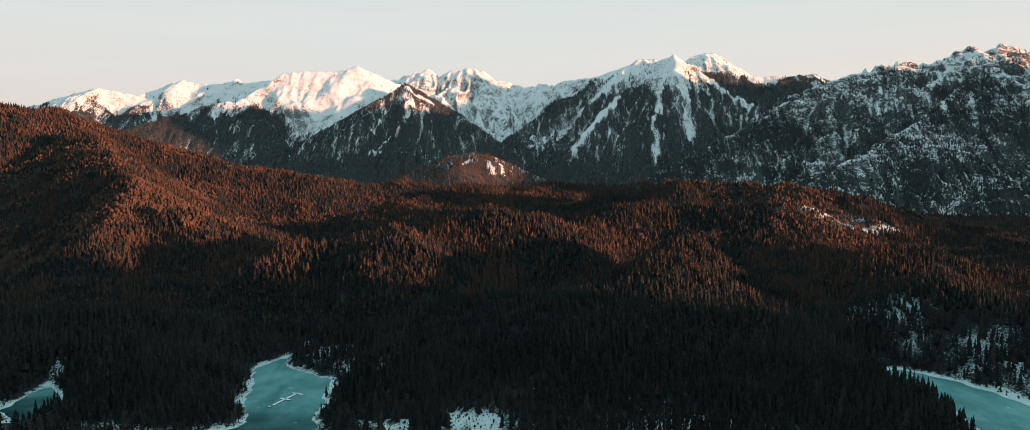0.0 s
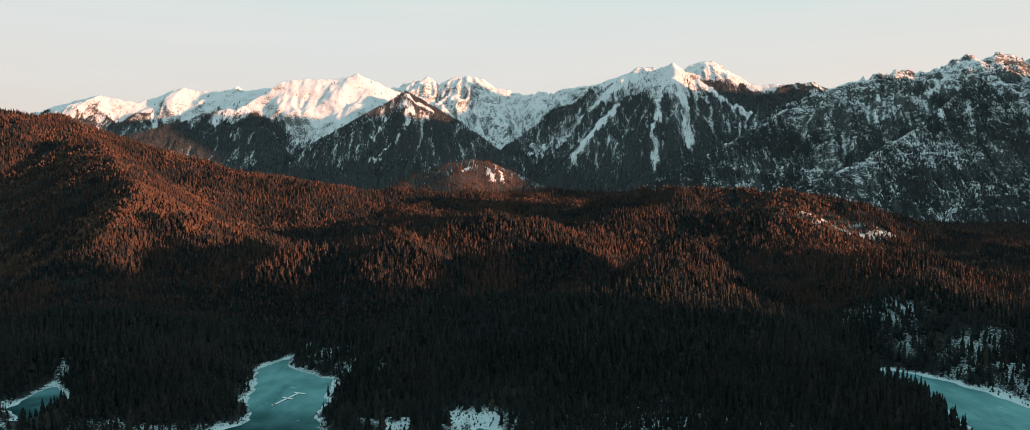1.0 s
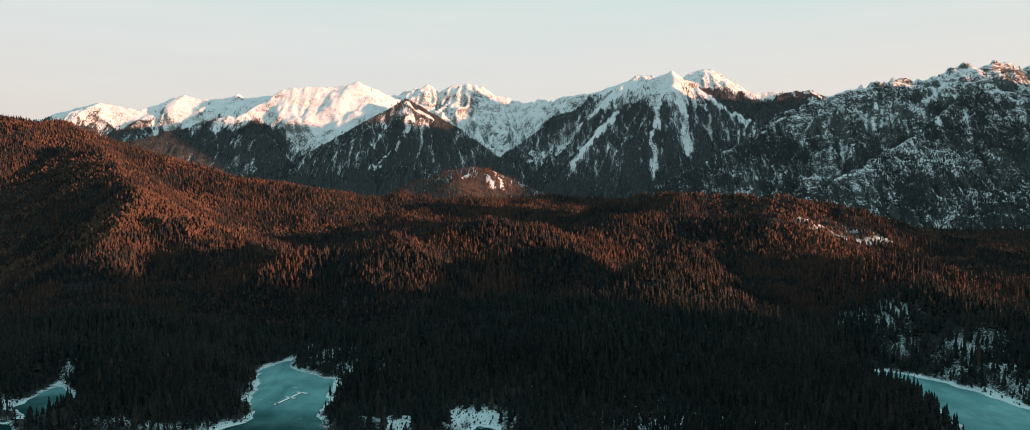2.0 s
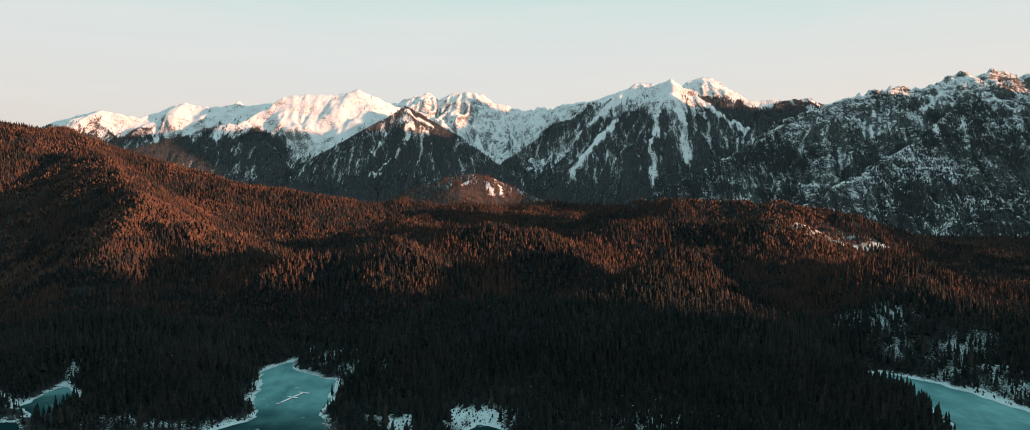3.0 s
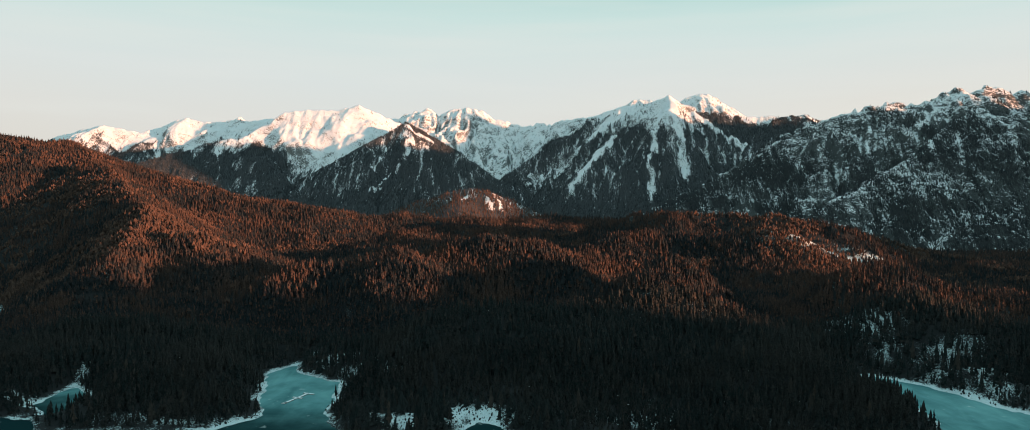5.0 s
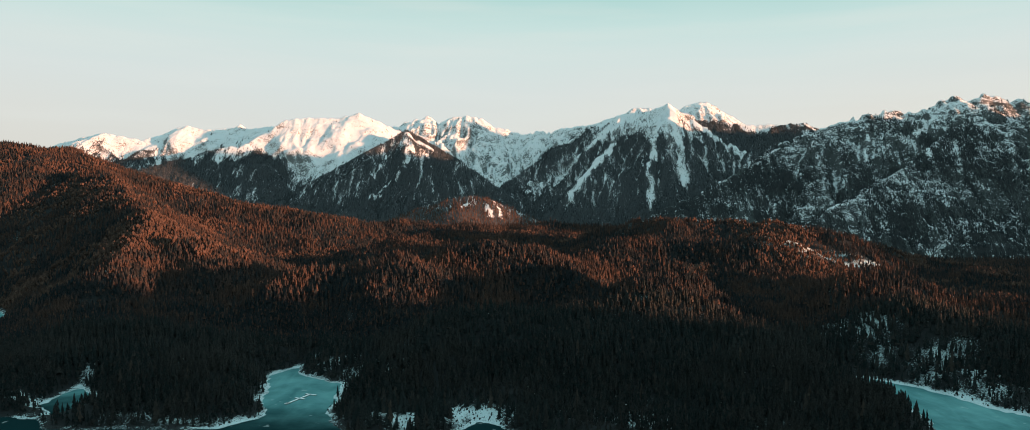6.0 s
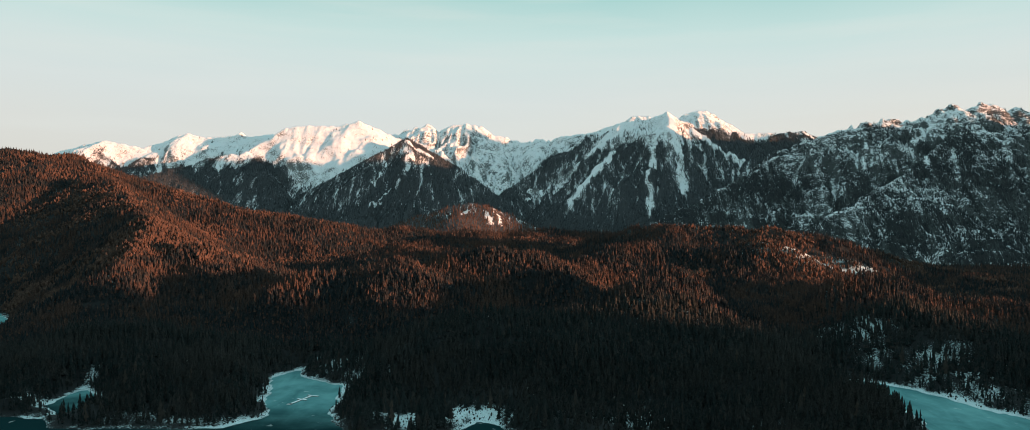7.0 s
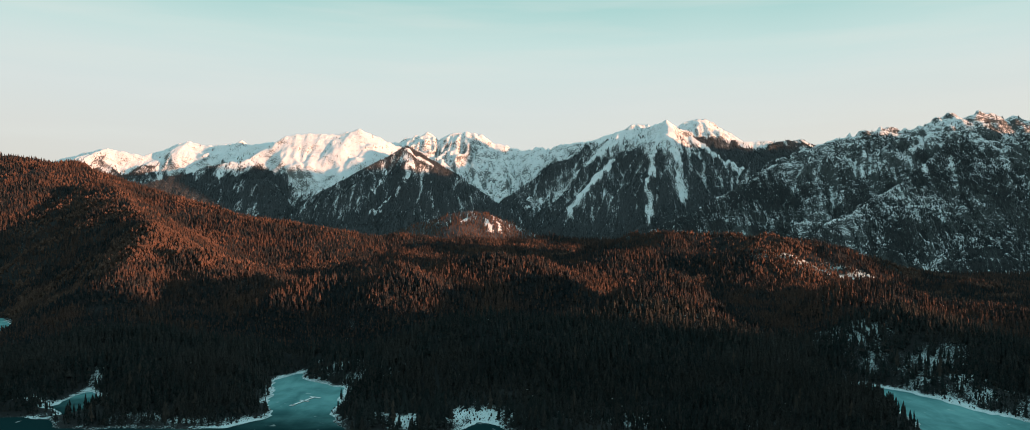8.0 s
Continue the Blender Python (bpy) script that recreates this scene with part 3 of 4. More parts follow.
FORESTED = [
    mountain("mountain_range", [
        [(-3300, 4760, 380), (-2975, 4750, 524), (-2540, 4720, 636), (-2470, 4720, 612), (-2320, 4720, 586), (-2250, 4800, 625), (-2079, 4810, 690), (-1960, 4810, 660), (-1790, 4810, 668), (-1731, 4810, 694), (-1680, 4800, 664), (-1500, 4700, 672)],
        [(-1530, 4330, 520), (-1480, 4420, 590), (-1355, 4510, 692), (-1200, 4540, 706), (-1060, 4550, 705), (-923, 4560, 736), (-700, 4640, 645)],
        [(-2540, 4720, 615), (-2500, 4500, 430)],
        [(-1530, 4330, 530), (-1410, 4200, 455), (-1270, 4080, 345), (-1120, 3950, 200), (-1000, 3820, 90)], [(-1060, 4550, 705), (-1110, 4420, 560)],
        [(-923, 4560, 736), (-880, 4420, 560), (-840, 4300, 420)], [(-1530, 4330, 530), (-1700, 4260, 488), (-2043, 4100, 368), (-2300, 4000, 260)]],
        0.72, (-3700, -600, 3700, 4880), 11, M_RANGE, rib=20, depth=1.2, jag=5, rough=12, grain=3, line=(390, 560), wooded=1.15, groves=((-1420, 4200, 70, 1.3), (-1335, 4115, 85, 1.4), (-1760, 4200, 240, 0.95), (-2230, 4560, 60, 0.9), (-2420, 4560, 120, 0.5), (-1500, 4240, 100, 0.7), (-1230, 4300, 130, -0.9), (-1130, 4180, 90, -0.6), (-1080, 4330, 130, -1.6), (-1010, 4220, 90, -1.3), (-960, 4130, 60, -1.0)), chutes=((85, (-1080, 4480), (-1000, 4330)), (60, (-1000, 4330), (-940, 4220), (-915, 4120)), (25, (-1700, 4600), (-1650, 4420)), (22, (-1950, 4560), (-1850, 4400))), label="snow-covered mountain range lit by low sun"),
    mountain("mountain", [
        [(-900, 4830, 600), (-760, 4810, 695), (-620, 4805, 735), (-545, 4805, 750), (-470, 4800, 718), (-398, 4790, 750), (-277, 4790, 756), (-190, 4782, 738), (-115, 4775, 684), (67, 4755, 632), (150, 4740, 654), (226, 4725, 634), (330, 4690, 676), (456, 4640, 672), (700, 4640, 600)],
        [(-277, 4790, 744), (-250, 4620, 560), (-200, 4450, 380)], [(226, 4725, 642), (100, 4560, 480), (0, 4420, 330)]],
        0.70, (-1000, 800, 4000, 4880), 17, M_CIRQUE, rough=16, grain=3, depth=7.0, line=(180, 300), wooded=0.9, label="snowy alpine cirque with bands of grey rock"),
    mountain("mountain", [
        [(-1300, 3900, 150), (-1184, 3990, 242), (-990, 4060, 360), (-800, 4140, 478), (-599, 4280, 612), (-304, 4200, 440), (-14, 4090, 236), (160, 4000, 112)], [(-599, 4280, 612), (-540, 4080, 400), (-500, 3850, 190)]],
        0.66, (-1500, 300, 3500, 4500), 23, M_RANGE, rib=30, jag=4, rough=8, grain=2, line=(640, 800), wooded=1.2, groves=((-600, 4170, 55, -0.5), (-690, 4100, 50, -0.4), (-560, 4090, 40, -0.3)), chutes=((7, (-592, 4195), (-556, 4110), (-589, 4015), (-622, 3957)), (5, (-622, 3957), (-675, 3868), (-716, 3815)), (8, (-688, 4117), (-700, 4060)), (7, (-700, 4060), (-730, 3950)), (11, (-592, 4250), (-516, 4214), (-443, 4198))), label="dark wooded pyramid mountain with snowy gullies"),
    mountain("mountain", [
        [(456, 4600, 672), (640, 4500, 722), (820, 4450, 746), (911, 4420, 784), (1035, 4390, 694), (1358, 4350, 652), (1540, 4320, 648), (1669, 4300, 656), (1745, 4300, 625), (1800, 4300, 595), (2300, 4300, 560)],
        [(456, 4600, 655), (200, 4440, 480), (-85, 4200, 275), (-200, 4050, 150)], [(911, 4420, 766), (860, 4150, 470), (800, 3900, 230)], [(1035, 4390, 690), (1300, 4100, 420), (1450, 3850, 250)]],
        0.70, (-350, 2500, 3400, 4780), 37, M_RANGE, rib=50, jag=4, rough=10, grain=2, line=(580, 810), wooded=1.18, ribby=0.4, chutes=((20, (925, 4400), (905, 4080), (872, 3839)), (14, (860, 4330), (754, 4085), (676, 3729)), (26, (640, 4450), (500, 4360), (365, 4265)), (19, (560, 4230), (420, 4080), (300, 3950)), (18, (1035, 4360), (1250, 4090)), (26, (560, 4520), (640, 4450)), (30, (918, 4400), (900, 4250)), (22, (890, 4390), (835, 4240))), groves=((800, 4435, 80, 0.75), (700, 4470, 70, 0.6), (915, 4330, 110, -0.6), (890, 4230, 80, -0.5), (800, 4200, 60, -0.25), (600, 4420, 150, -0.4), (300, 4250, 200, -0.12), (1500, 4320, 260, 0.5)), label="steep mountain with snow chutes between dark woods"),
    mountain("mountain", [[(721, 4840, 784), (775, 4840, 822), (858, 4840, 824), (1000, 4840, 775), (1060, 4840, 812), (1108, 4840, 838), (1180, 4840, 856), (1235, 4840, 858), (1290, 4840, 836), (1330, 4840, 804), (1524, 4840, 700), (1700, 4840, 560)]],
        0.6, (500, 1800, 4560, 4890), 41, M_RANGE, jag=3, rough=8, grain=3, line=(100, 200), label="distant rounded snowy summit in pink light"),
    mountain("mountain", [
        # crests beyond x 2400 are unseen, added and shaped to shade the far peaks
        [(454, 3000, 90), (975, 3200, 318), (1130, 3260, 420), (1327, 3300, 520), (1422, 3300, 546), (1485, 3300, 566), (1621, 3300, 602), (1788, 3300, 600), (1819, 3305, 622), (1914, 3310, 652), (1945, 3310, 668), (1972, 3310, 668), (1998, 3310, 648), (2061, 3310, 666), (2124, 3310, 662), (2188, 3300, 646), (2228, 3300, 660), (2450, 3200, 570), (2620, 2870, 600), (2750, 2600, 655), (2790, 2000, 800), (2778, 1890, 740), (2764, 1810, 500), (2740, 1700, 300), (2720, 1500, 270), (2700, 1200, 305), (2640, 900, 300)],
        [(2520, 3150, 600), (2680, 3270, 915), (2715, 3325, 885), (2750, 3390, 735), (2820, 3510, 690), (3000, 3650, 690)],
        [(1786, 3300, 599), (1700, 2950, 380), (1500, 2600, 190)], [(2070, 3300, 650), (1941, 3110, 556), (1764, 3010, 486), (1472, 2810, 322), (1049, 2560, 140)], [(1311, 3300, 520), (1250, 3000, 300), (1150, 2750, 120)]],
        0.62, (300, 3700, 300, 3900), 53, M_CRAGS, rib=50, jag=6, rough=20, grain=4, depth=7.0, line=(590, 720), wooded=0.74, patchy=0.22, ribby=0.5, groves=((560, 3025, 75, 0.5), (700, 3075, 65, 0.55), (840, 3125, 65, 0.55), (970, 3170, 65, 0.55), (1060, 3130, 120, 0.4), (1950, 2850, 330, 0.15), (1930, 3240, 140, -0.7), (1560, 2850, 90, 0.5), (1780, 3000, 70, 0.5), (1350, 2900, 160, 0.25)), chutes=((22, (1850, 3290), (1900, 3240)), (19, (1870, 3270), (1823, 3230), (1605, 3030)), (11, (1750, 2950), (1700, 2840)), (9, (1640, 2960), (1610, 2860)), (9, (1980, 3050), (1950, 2900)), (8, (1480, 3150), (1430, 3000)), (8, (1330, 3100), (1290, 2980)), (8, (1880, 2800), (1850, 2680))), terrace=0.45, speck=0.3, step=10, label="craggy mountainside with snow patches, ledges and trees"),
    mountain("hill", [[(-760, 3040, 40), (-548, 3070, 92), (-399, 3080, 158), (-264, 3090, 196), (-173, 3090, 212), (-105, 3090, 208), (-13, 3090, 168), (157, 3075, 86), (260, 3060, 50)]],
        0.5, (-850, 400, 2780, 3400), 61, M_RANGE, rib=8, jag=4, rough=5, grain=2, depth=1.5, needles=M_TWIGS, line=(700, 900), wooded=1.12, patchy=0.45, groves=((-185, 3030, 70, -0.4),), chutes=((9, (-115, 3030), (-95, 2950)), (6, (-60, 3030), (-45, 2960)), (6, (-190, 3030), (-200, 2970))), label="low wooded hill glowing red in the sun"),
]
# unseen massif, added to block the low sky behind and beside the eye
mountain("mountain", [[(-4700, 1300, 800), (-4600, 0, 1200), (-3900, -1800, 1500), (-2600, -2700, 1700), (-400, -3200, 1750), (1300, -3000, 1650), (2500, -2700, 1450), (3400, -2300, 1150)]], 0.62, (-5900, 4400, -4500, 2000), 71, M_CRAGS, step=60, label="unseen rocky massif added behind the lake to block low sky")
# unseen ridge, added; crest heights set where shade falls in the valley
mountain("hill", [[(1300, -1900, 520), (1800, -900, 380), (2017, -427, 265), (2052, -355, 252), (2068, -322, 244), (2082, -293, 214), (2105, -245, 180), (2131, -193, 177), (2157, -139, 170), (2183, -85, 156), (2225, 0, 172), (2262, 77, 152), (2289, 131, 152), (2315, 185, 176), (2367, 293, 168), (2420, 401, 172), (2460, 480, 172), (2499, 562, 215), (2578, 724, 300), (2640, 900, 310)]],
         0.36, (1100, 3700, -2600, 1500), 67, M_CRAGS, rib=15, jag=5, rough=5, grain=3, step=25, label="unseen hill added beside the lake to shade the valley")


# ---- trees ----
def conifer(tiers, sides, seed, slim=0.16):
    """Crown of one conifer, one high: drooping, ragged skirts, each narrower than the one below."""
    rnd = np.random.RandomState(seed)
    verts, faces = [], []
    low = 0.08 + 0.10 * rnd.rand()
    for k in range(tiers):
        a, b = low + (1 - low) * k / tiers, low + (1 - low) * min(1, (k + 2.1) / tiers)
        r = slim * (1 - 0.86 * k / tiers) * (0.85 + 0.3 * rnd.rand())
        base, turn = len(verts), rnd.rand() * 6
        verts.append((0.01 * rnd.randn(), 0.01 * rnd.randn(), b if k < tiers - 1 else 1.0))
        for s in range(sides):
            q = turn + 2 * math.pi * s / sides
            far = r * (0.55 + 0.8 * rnd.rand()) * (1.25 if s % 2 or sides < 6 else 0.5)
            verts.append((far * math.cos(q), far * math.sin(q), a + 0.07 * (rnd.rand() - 0.5) - 0.03))
        faces += [(base, base + 1 + s, base + 1 + (s + 1) % sides) for s in range(sides)]
    return np.array(verts), np.array(faces)


def wood(name, kinds, x, y, z, high, seed, material, label, wide=(0.8, 1.3)):
    """Many trees as one mesh."""
    rnd = np.random.RandomState(seed)
    which, spin, fat = rnd.randint(len(kinds), size=len(x)), rnd.rand(len(x)) * 6.283, wide[0] + (wide[1] - wide[0]) * rnd.rand(len(x))
    vs, fs, base = [], [], 0
    for k, (v, f) in enumerate(kinds):
        m = which == k
        if not m.any():
            continue
        c, s, h = np.cos(spin[m])[:, None], np.sin(spin[m])[:, None], high[m][:, None]
        w = h * fat[m][:, None]
        px = x[m][:, None] + w * (c * v[:, 0] - s * v[:, 1])
        py = y[m][:, None] + w * (s * v[:, 0] + c * v[:, 1])
        pz = z[m][:, None] + h * v[:, 2] - 0.3
        vs.append(np.stack([px, py, pz], -1).reshape(-1, 3))
        fs.append((base + np.arange(m.sum())[:, None, None] * len(v) + f[None]).reshape(-1, 3))
        base += len(vs[-1])
    me = mesh_of(name, np.concatenate(vs), np.concatenate(fs))
    me.materials.append(material)
    return tagged(new(name, me), label, "forest", kind="stuff")


def sites(x0, x1, y0, y1, gap, seed):
    """Places on a jittered grid."""
    rnd = np.random.RandomState(seed)
    x, y = np.meshgrid(np.arange(x0, x1, gap), np.arange(y0, y1, gap))
    x, y = x + gap * 0.9 * (rnd.rand(*x.shape) - 0.5), y + gap * 0.9 * (rnd.rand(*x.shape) - 0.5)
    return x.ravel(), y.ravel(), rnd


FINE, SLIM = [conifer(6, 7, 100 + n, 0.15) for n in range(9)], [conifer(5, 5, 700 + n, 0.15) for n in range(9)]
MID, ROUGH, TINY = [conifer(3, 5, 200 + n, 0.15) for n in range(9)], [conifer(2, 4, 300 + n, 0.135) for n in range(9)], [conifer(1, 4, 400 + n, 0.14) for n in range(6)]


def forest(y0, y1, gap, tall, seed):
    x, y, rnd = sites(-0.70 * y1 - 70, 0.74 * y1 + 80, y0, y1, gap, seed)
    m = (x < 0.73 * y + 80) & (x > -0.69 * y - 65)
    x, y = x[m], y[m]
    z, s = land(x, y)
    o = glades(x, y, 0)
    keep = (s > 3.2 + 2.2 * fbm(x / 16, y / 16, 2, 57)) & (rnd.rand(len(x)) > 0.92 * o) & (rnd.rand(len(x)) > 0.12 + 0.25 * step01(fbm(x / 35, y / 35, 3, 55), 0.1, 0.7)) & (rnd.rand(len(x)) > 0.35 * (1 - step01(s, 3, 12)))
    high = (12.0 + 3.6 * rnd.randn(len(x)).clip(-1.6, 2.2) + 2 * fbm(x / 60, y / 60, 2, 77)) * (0.62 + 0.38 * step01(s, 0, 25))
    return x[keep], y[keep], z[keep], tall * (1 - 0.16 * step01(y[keep], 690, 780) * (y[keep] < 860)) * high[keep].clip(3.5, 24)


def shrubby(seed):
    """Bare, twiggy round crown, one high: one ragged fan over another."""
    rnd = np.random.RandomState(seed)
    verts, faces = [(0, 0, 0.1), (0.08 * rnd.randn(), 0.08 * rnd.randn(), 0.95)], []
    for k in range(6):
        q, far = 1.047 * k + 0.7 * rnd.rand(), 0.21 * (0.65 + 0.6 * rnd.rand())
        verts.append((far * math.cos(q), far * math.sin(q), 0.58 + 0.3 * (rnd.rand() - 0.5)))
    for k in range(6):
        i, j = 2 + k, 2 + (k + 1) % 6
        faces += [(0, j, i), (1, i, j)]
    return np.array(verts), np.array(faces)


ROUND = [shrubby(550 + n) for n in range(8)]


def split(x, y, z, high, seed, share=0.0):
    """Conifers, and bare broadleaf trees that stand in patches among them."""
    patch = fbm(x / 130, y / 130, 3, 91) + 0.5 * fbm(x / 25, y / 25, 2, 92)
    m = patch > 0.75 - share - 0.2 * step01(-x, 200, 500) * step01(y, 1000, 1200) - 0.3 * step01(x, 100, 400) * step01(y, 1050, 1250) - 0.8 * glades(x, y, 0) - 0.9 * np.exp(-((x + 520) ** 2 + (y - 1210) ** 2) / 130**2) - 0.5 * np.exp(-((x - 470) ** 2 + (y - 1300) ** 2) / 130**2)
    return [a[~m] for a in (x, y, z, high)], [a[m] for a in (x, y, z, high * 0.95)]


near = forest(430, 860, 3.7, 0.93, 1)
order = np.argsort(np.hypot(near[0] + 60, near[1] - 440) + 1e6 * ((near[1] > 600) | (near[0] < -340) | (near[0] > 320)))
single, rest = order[:300], order[300:]
front = rest[near[1][rest] < 610]
middle = rest[(near[1][rest] >= 610) & (near[1][rest] < 735)]
# from 735 on the hills stand in sun and take the warmer NEEDLE tones
behind = rest[near[1][rest] >= 735]
wood("forest", FINE, *[a[front] for a in near], 1, M_SHADE_NEEDLES, "dense dark spruce forest on the lake's peninsulas", (0.65, 1.2))
wood("forest", SLIM, *[a[middle] for a in near], 8, M_SHADE_NEEDLES, "dark spruce forest behind the bays", (0.65, 1.15))
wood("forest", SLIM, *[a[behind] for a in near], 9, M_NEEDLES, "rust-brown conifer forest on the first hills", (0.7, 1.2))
more = forest(745, 870, 5.2, 0.86, 12)
m = (more[0] > -460) & (more[0] < 340)
wood("forest", MID, *[a[m] for a in more], 10, M_NEEDLES, "young conifers between the older trees on the first hills", (0.8, 1.3))
cone, bare = split(*forest(860, 1300, 3.7, 0.80, 2), 5)
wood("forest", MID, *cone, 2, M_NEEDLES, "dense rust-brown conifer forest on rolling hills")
wood("forest", ROUND, *bare, 4, M_TWIGS, "bare reddish broadleaf trees among conifers", (0.65, 1.1))
cone, bare = split(*forest(1300, 1950, 4.6, 0.74, 3), 6, 0.12)
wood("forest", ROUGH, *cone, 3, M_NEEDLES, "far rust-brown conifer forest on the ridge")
wood("forest", ROUND, *bare, 5, M_TWIGS, "bare reddish broadleaf trees on the sunny ridge", (0.7, 1.15))
back = forest(1950, 2450, 9.0, 0.85, 7)
m = (back[0] > -900) & (back[0] < 1750)
wood("forest", ROUGH, *[a[m] for a in back], 6, M_NEEDLES, "far conifer forest on the plateau")

# tufts of snow caught in some of the treetops
rnd = np.random.RandomState(21)
pick = rest[rnd.rand(len(rest)) < 0.007]
tufts = [a[pick] for a in near]
LUMP = [(np.array([(0.5, 0, 0), (-0.4, 0.1, 0.05), (0, 0.5, 0), (0.1, -0.5, 0), (0, 0, 0.45), (0.05, 0, -0.4)]), np.array([(0, 2, 4), (2, 1, 4), (1, 3, 4), (3, 0, 4), (2, 0, 5), (1, 2, 5), (3, 1, 5), (0, 3, 5)]))]
M_TUFT = plain("caught_snow", (0.80, 0.82, 0.84, 1), (0.90, 0.90, 0.90, 1), 1.5, 0.9)
ob = wood("snow_tufts", LUMP, tufts[0], tufts[1], tufts[2] + 0.80 * tufts[3], 0.35 + 0.6 * rnd.rand(len(pick)), 22, M_TUFT, "small tufts of snow caught in dark treetops", (0.9, 1.6))
tagged(ob, category="snow")

# the trees by the near shore, one by one
rnd = np.random.RandomState(9)
models = []
for n, (v, f) in enumerate([conifer(10, 10, 800 + n, 0.19) for n in range(6)]):
    crown = mesh_of("crown", v, f)
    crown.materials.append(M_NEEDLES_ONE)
    q = np.arange(6) * math.pi / 3
    ring = np.stack([np.cos(q), np.sin(q), 0 * q], -1)
    tv = np.concatenate([ring * 0.016, ring * 0.010 + (0, 0, 0.35), [[0, 0, 0.93]]])
    tf = [(k, (k + 1) % 6, 6 + (k + 1) % 6) for k in range(6)] + [(k, 6 + (k + 1) % 6, 6 + k) for k in range(6)] + [(6 + k, 6 + (k + 1) % 6, 12) for k in range(6)]
    trunk = mesh_of("trunk", tv, np.array(tf))
    trunk.materials.append(M_BARK)
    models.append((crown, trunk))
for n, k in enumerate(single):
    x, y, z, high = (a[k] for a in near)
    tree = tagged(new("conifer_tree"), "dark conifer with ragged crown on the snowy shore", "tree", "conifers along the near shore")
    fat = high * (0.8 + 0.5 * rnd.rand())
    tree.matrix_world = Matrix.LocRotScale((x, y, z - 0.3), Euler((0, 0, 6.283 * rnd.rand())), (fat, fat, high))
    for name, me in zip(("crown", "trunk"), models[n % 6]):
        new(name, me).parent = tree

for x, y, z, cover, seed, needles in FORESTED:
    px, py, rnd = sites(x.min(), x.max() - 12, y.min(), y.max() - 12, 7.6, seed)
    step = x[0, 1] - x[0, 0]
    i, j = ((py - y.min()) / step + 0.5).astype(int).clip(0, x.shape[0] - 1), ((px - x.min()) / step + 0.5).astype(int).clip(0, x.shape[1] - 1)
    back = z[(i + 3).clip(0, x.shape[0] - 1), j] - z[i, j] < -0.25 * 3 * step  # far sides stay unseen
    clump = fbm(px / 10, py / 34, 3, seed + 80)
    m = (cover[i, j] + 0.55 * clump + 0.6 * (rnd.rand(len(px)) - 0.5) > 0.66) & (z[i, j] > 5) & ~back & (np.abs(px) < 0.72 * py + 150)
    px, py, pz = px[m], py[m], z[i, j][m]
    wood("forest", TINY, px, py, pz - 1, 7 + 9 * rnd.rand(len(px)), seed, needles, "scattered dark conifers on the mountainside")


# ---- shrubs and stones on the snowy banks ----
px, py, rnd = sites(-430, 520, 440, 740, 2.5, 44)
pz, ps = land(px, py)
white = 0.62 * glades(px, py, 1) + 0.46 * (1 - step01(ps, 1.2, 5))
m = (ps > 0.6) & (rnd.rand(len(px)) < 0.75 * step01(white, 0.15, 0.6)) & (np.abs(px) < 0.68 * py + 60)
px, py, pz = px[m], py[m], pz[m]
ob = wood("shrubs", ROUND, px, py, pz, 0.7 + 1.9 * rnd.rand(len(px)) ** 2, 45, M_SHADE_NEEDLES, "low dark shrubs and stones on the snowy bank", (1.0, 2.2))
tagged(ob, "low dark shrubs and stones on the snowy bank", "shrubs", kind="stuff")

# ---- swimming platform frozen into the ice ----
M_SNOWCAP = plain("wind_packed_snow", (0.80, 0.82, 0.84, 1), (0.88, 0.89, 0.90, 1), 0.8, 0.9)
M_PLANK = plain("weathered_grey_planks", (0.10, 0.085, 0.07, 1), (0.20, 0.17, 0.14, 1), 2.0)


def part(name, bm, material, parent, label=""):
    me = bpy.data.meshes.new(name)
    bm.to_mesh(me)
    bm.free()
    me.materials.append(material)
    ob = new(name, me)
    ob.parent = parent
    return tagged(ob, label)


def slab(x, y, z, length, width, high, turn=0.0, bevel=0.08):
    bm = bmesh.new()
    bmesh.ops.create_cube(bm, size=1)
    bmesh.ops.scale(bm, vec=(length, width, high), verts=bm.verts)
    bmesh.ops.bevel(bm, geom=bm.edges[:], offset=bevel, segments=2, affect="EDGES")
    bmesh.ops.transform(bm, matrix=pose(x, y, z, 0, 0, turn), verts=bm.verts)
    return bm


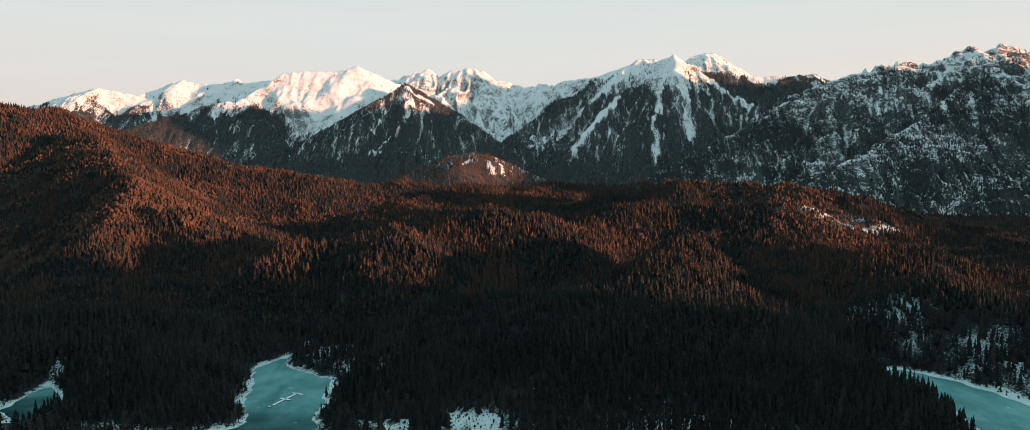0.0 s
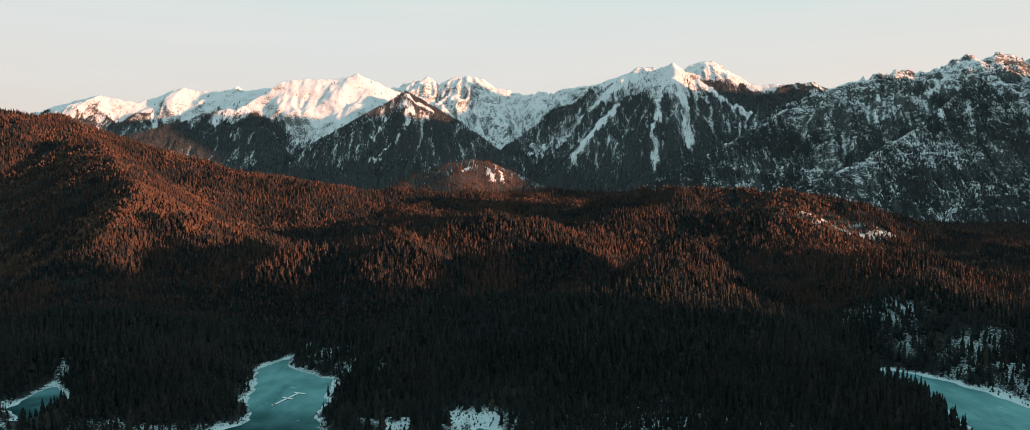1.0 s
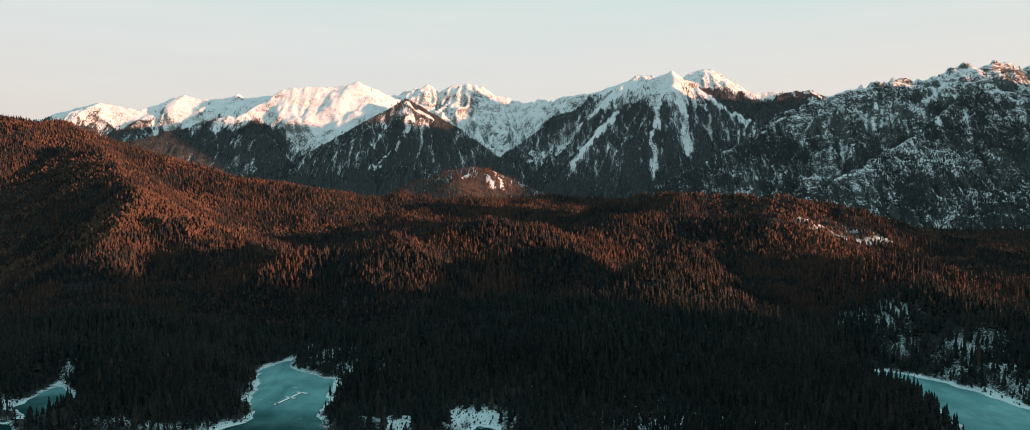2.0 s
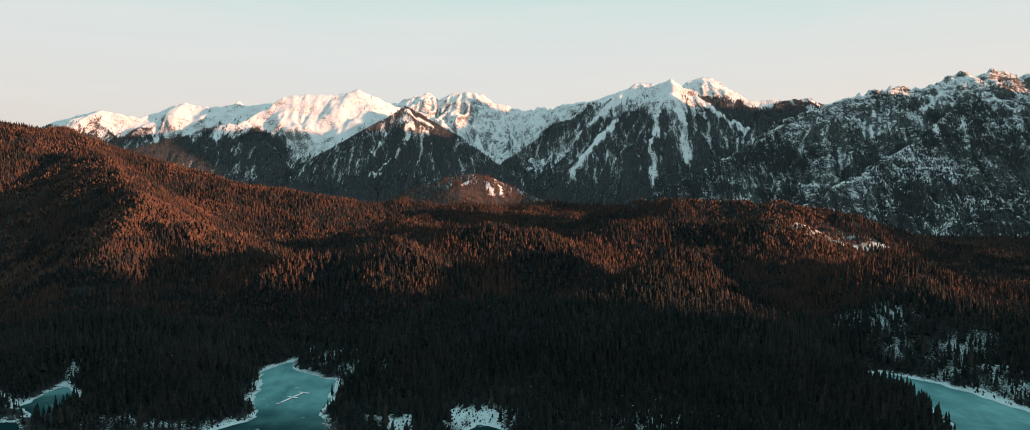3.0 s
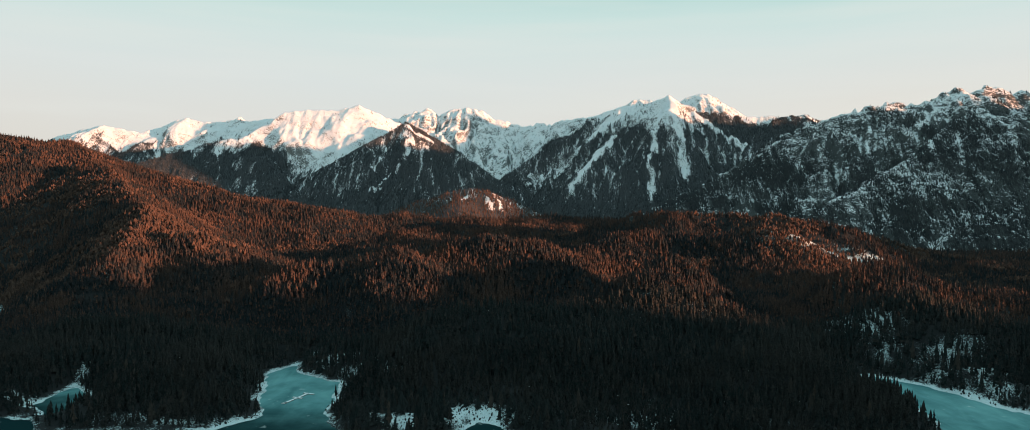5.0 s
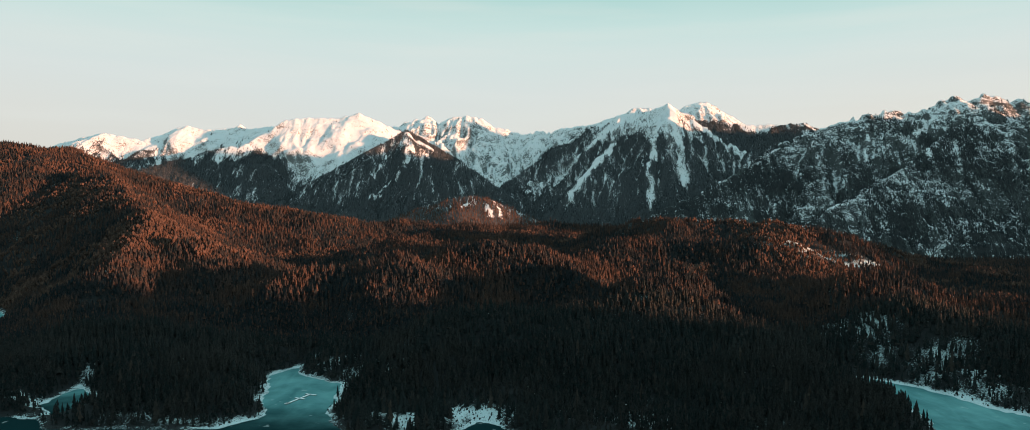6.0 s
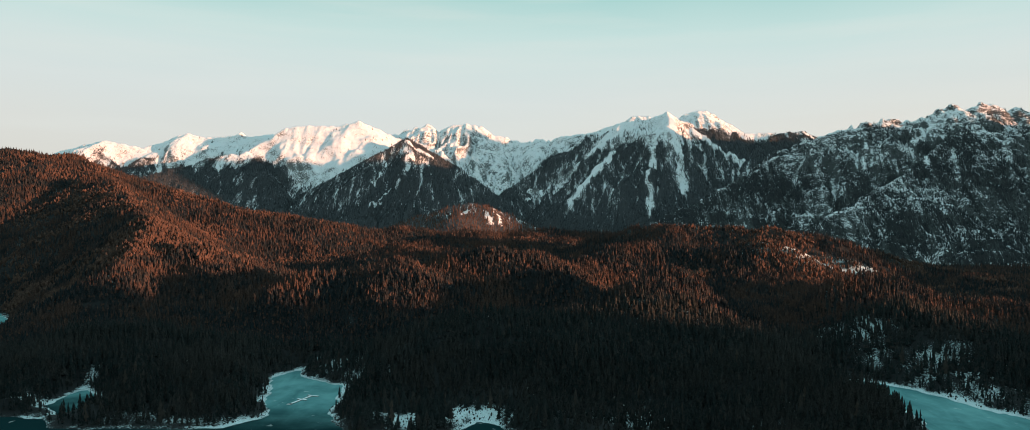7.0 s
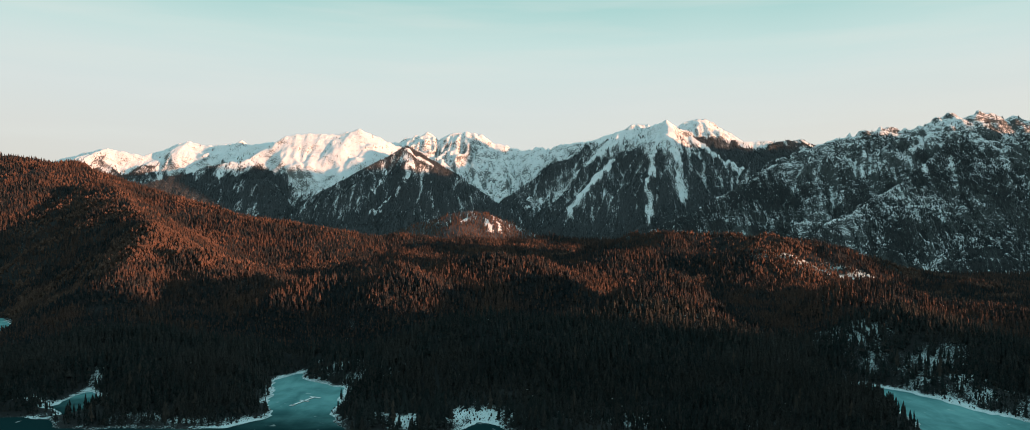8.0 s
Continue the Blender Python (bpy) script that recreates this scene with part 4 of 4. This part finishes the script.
def swim_platform():
    """Floating walkway with a cross piece and an end piece, snow on top."""
    thing = tagged(new("floating_jetty"), "snow-covered floating jetty frozen into the ice", "jetty")
    thing.matrix_world = pose(-174.5, 563.0, 0.0, 0, 0, 71.0)
    for name, x, y, length, width, turn in (("walkway", 0.0, 0.0, 33.0, 2.1, 0.0), ("cross_deck", 2.0, 0.0, 2.2, 9.5, -6.0), ("end_deck", 16.4, -1.0, 2.2, 10.5, -4.0), ("landing", -15.0, 0.2, 4.5, 2.9, 0.0)):
        deck = part(name, slab(x, y, 0.2, length, width, 0.32, turn), M_PLANK, thing, "weathered plank deck")
        part("snow_cover", slab(x, y, 0.46, length - 0.1, width - 0.1, 0.22, turn, 0.08), M_SNOWCAP, deck, "wind-packed snow")
    for n in range(6):
        for side in (-1, 1):
            bm = bmesh.new()
            bmesh.ops.create_cone(bm, cap_ends=True, segments=10, radius1=0.11, radius2=0.09, depth=1.1)
            bmesh.ops.translate(bm, vec=(-14 + 6 * n, side * 1.16, 0.4), verts=bm.verts)
            part("mooring_post", bm, M_PLANK, thing)


swim_platform()

# ---- pale bare larches standing out of the dark wood ----
M_LARCH = leaf_material("pale_larch_twigs", (0.045, 0.042, 0.039, 1), (0.062, 0.054, 0.048, 1), (0.085, 0.068, 0.058, 1), per_object=True)
larch_models = []
for n in range(4):
    v, f = conifer(6, 6, 600 + n, 0.15)
    me = mesh_of("crown", v, f)
    me.materials.append(M_LARCH)
    larch_models.append(me)
px, py, rnd = sites(-430, 560, 470, 860, 62, 33)
pz, ps = land(px, py)
for n in np.flatnonzero((ps > 12) & (np.abs(px) < 0.72 * py + 40)):
    high = 14 + 5 * rnd.rand()
    tree = tagged(new("larch_tree"), "pale bare larch among dark conifers", "tree", "larches in the wood")
    tree.matrix_world = Matrix.LocRotScale((px[n], py[n], pz[n] - 0.2), Euler((0, 0, 6 * rnd.rand())), (high, high, high))
    new("crown", larch_models[n % 4]).parent = tree
    new("trunk", models[n % 6][1]).parent = tree
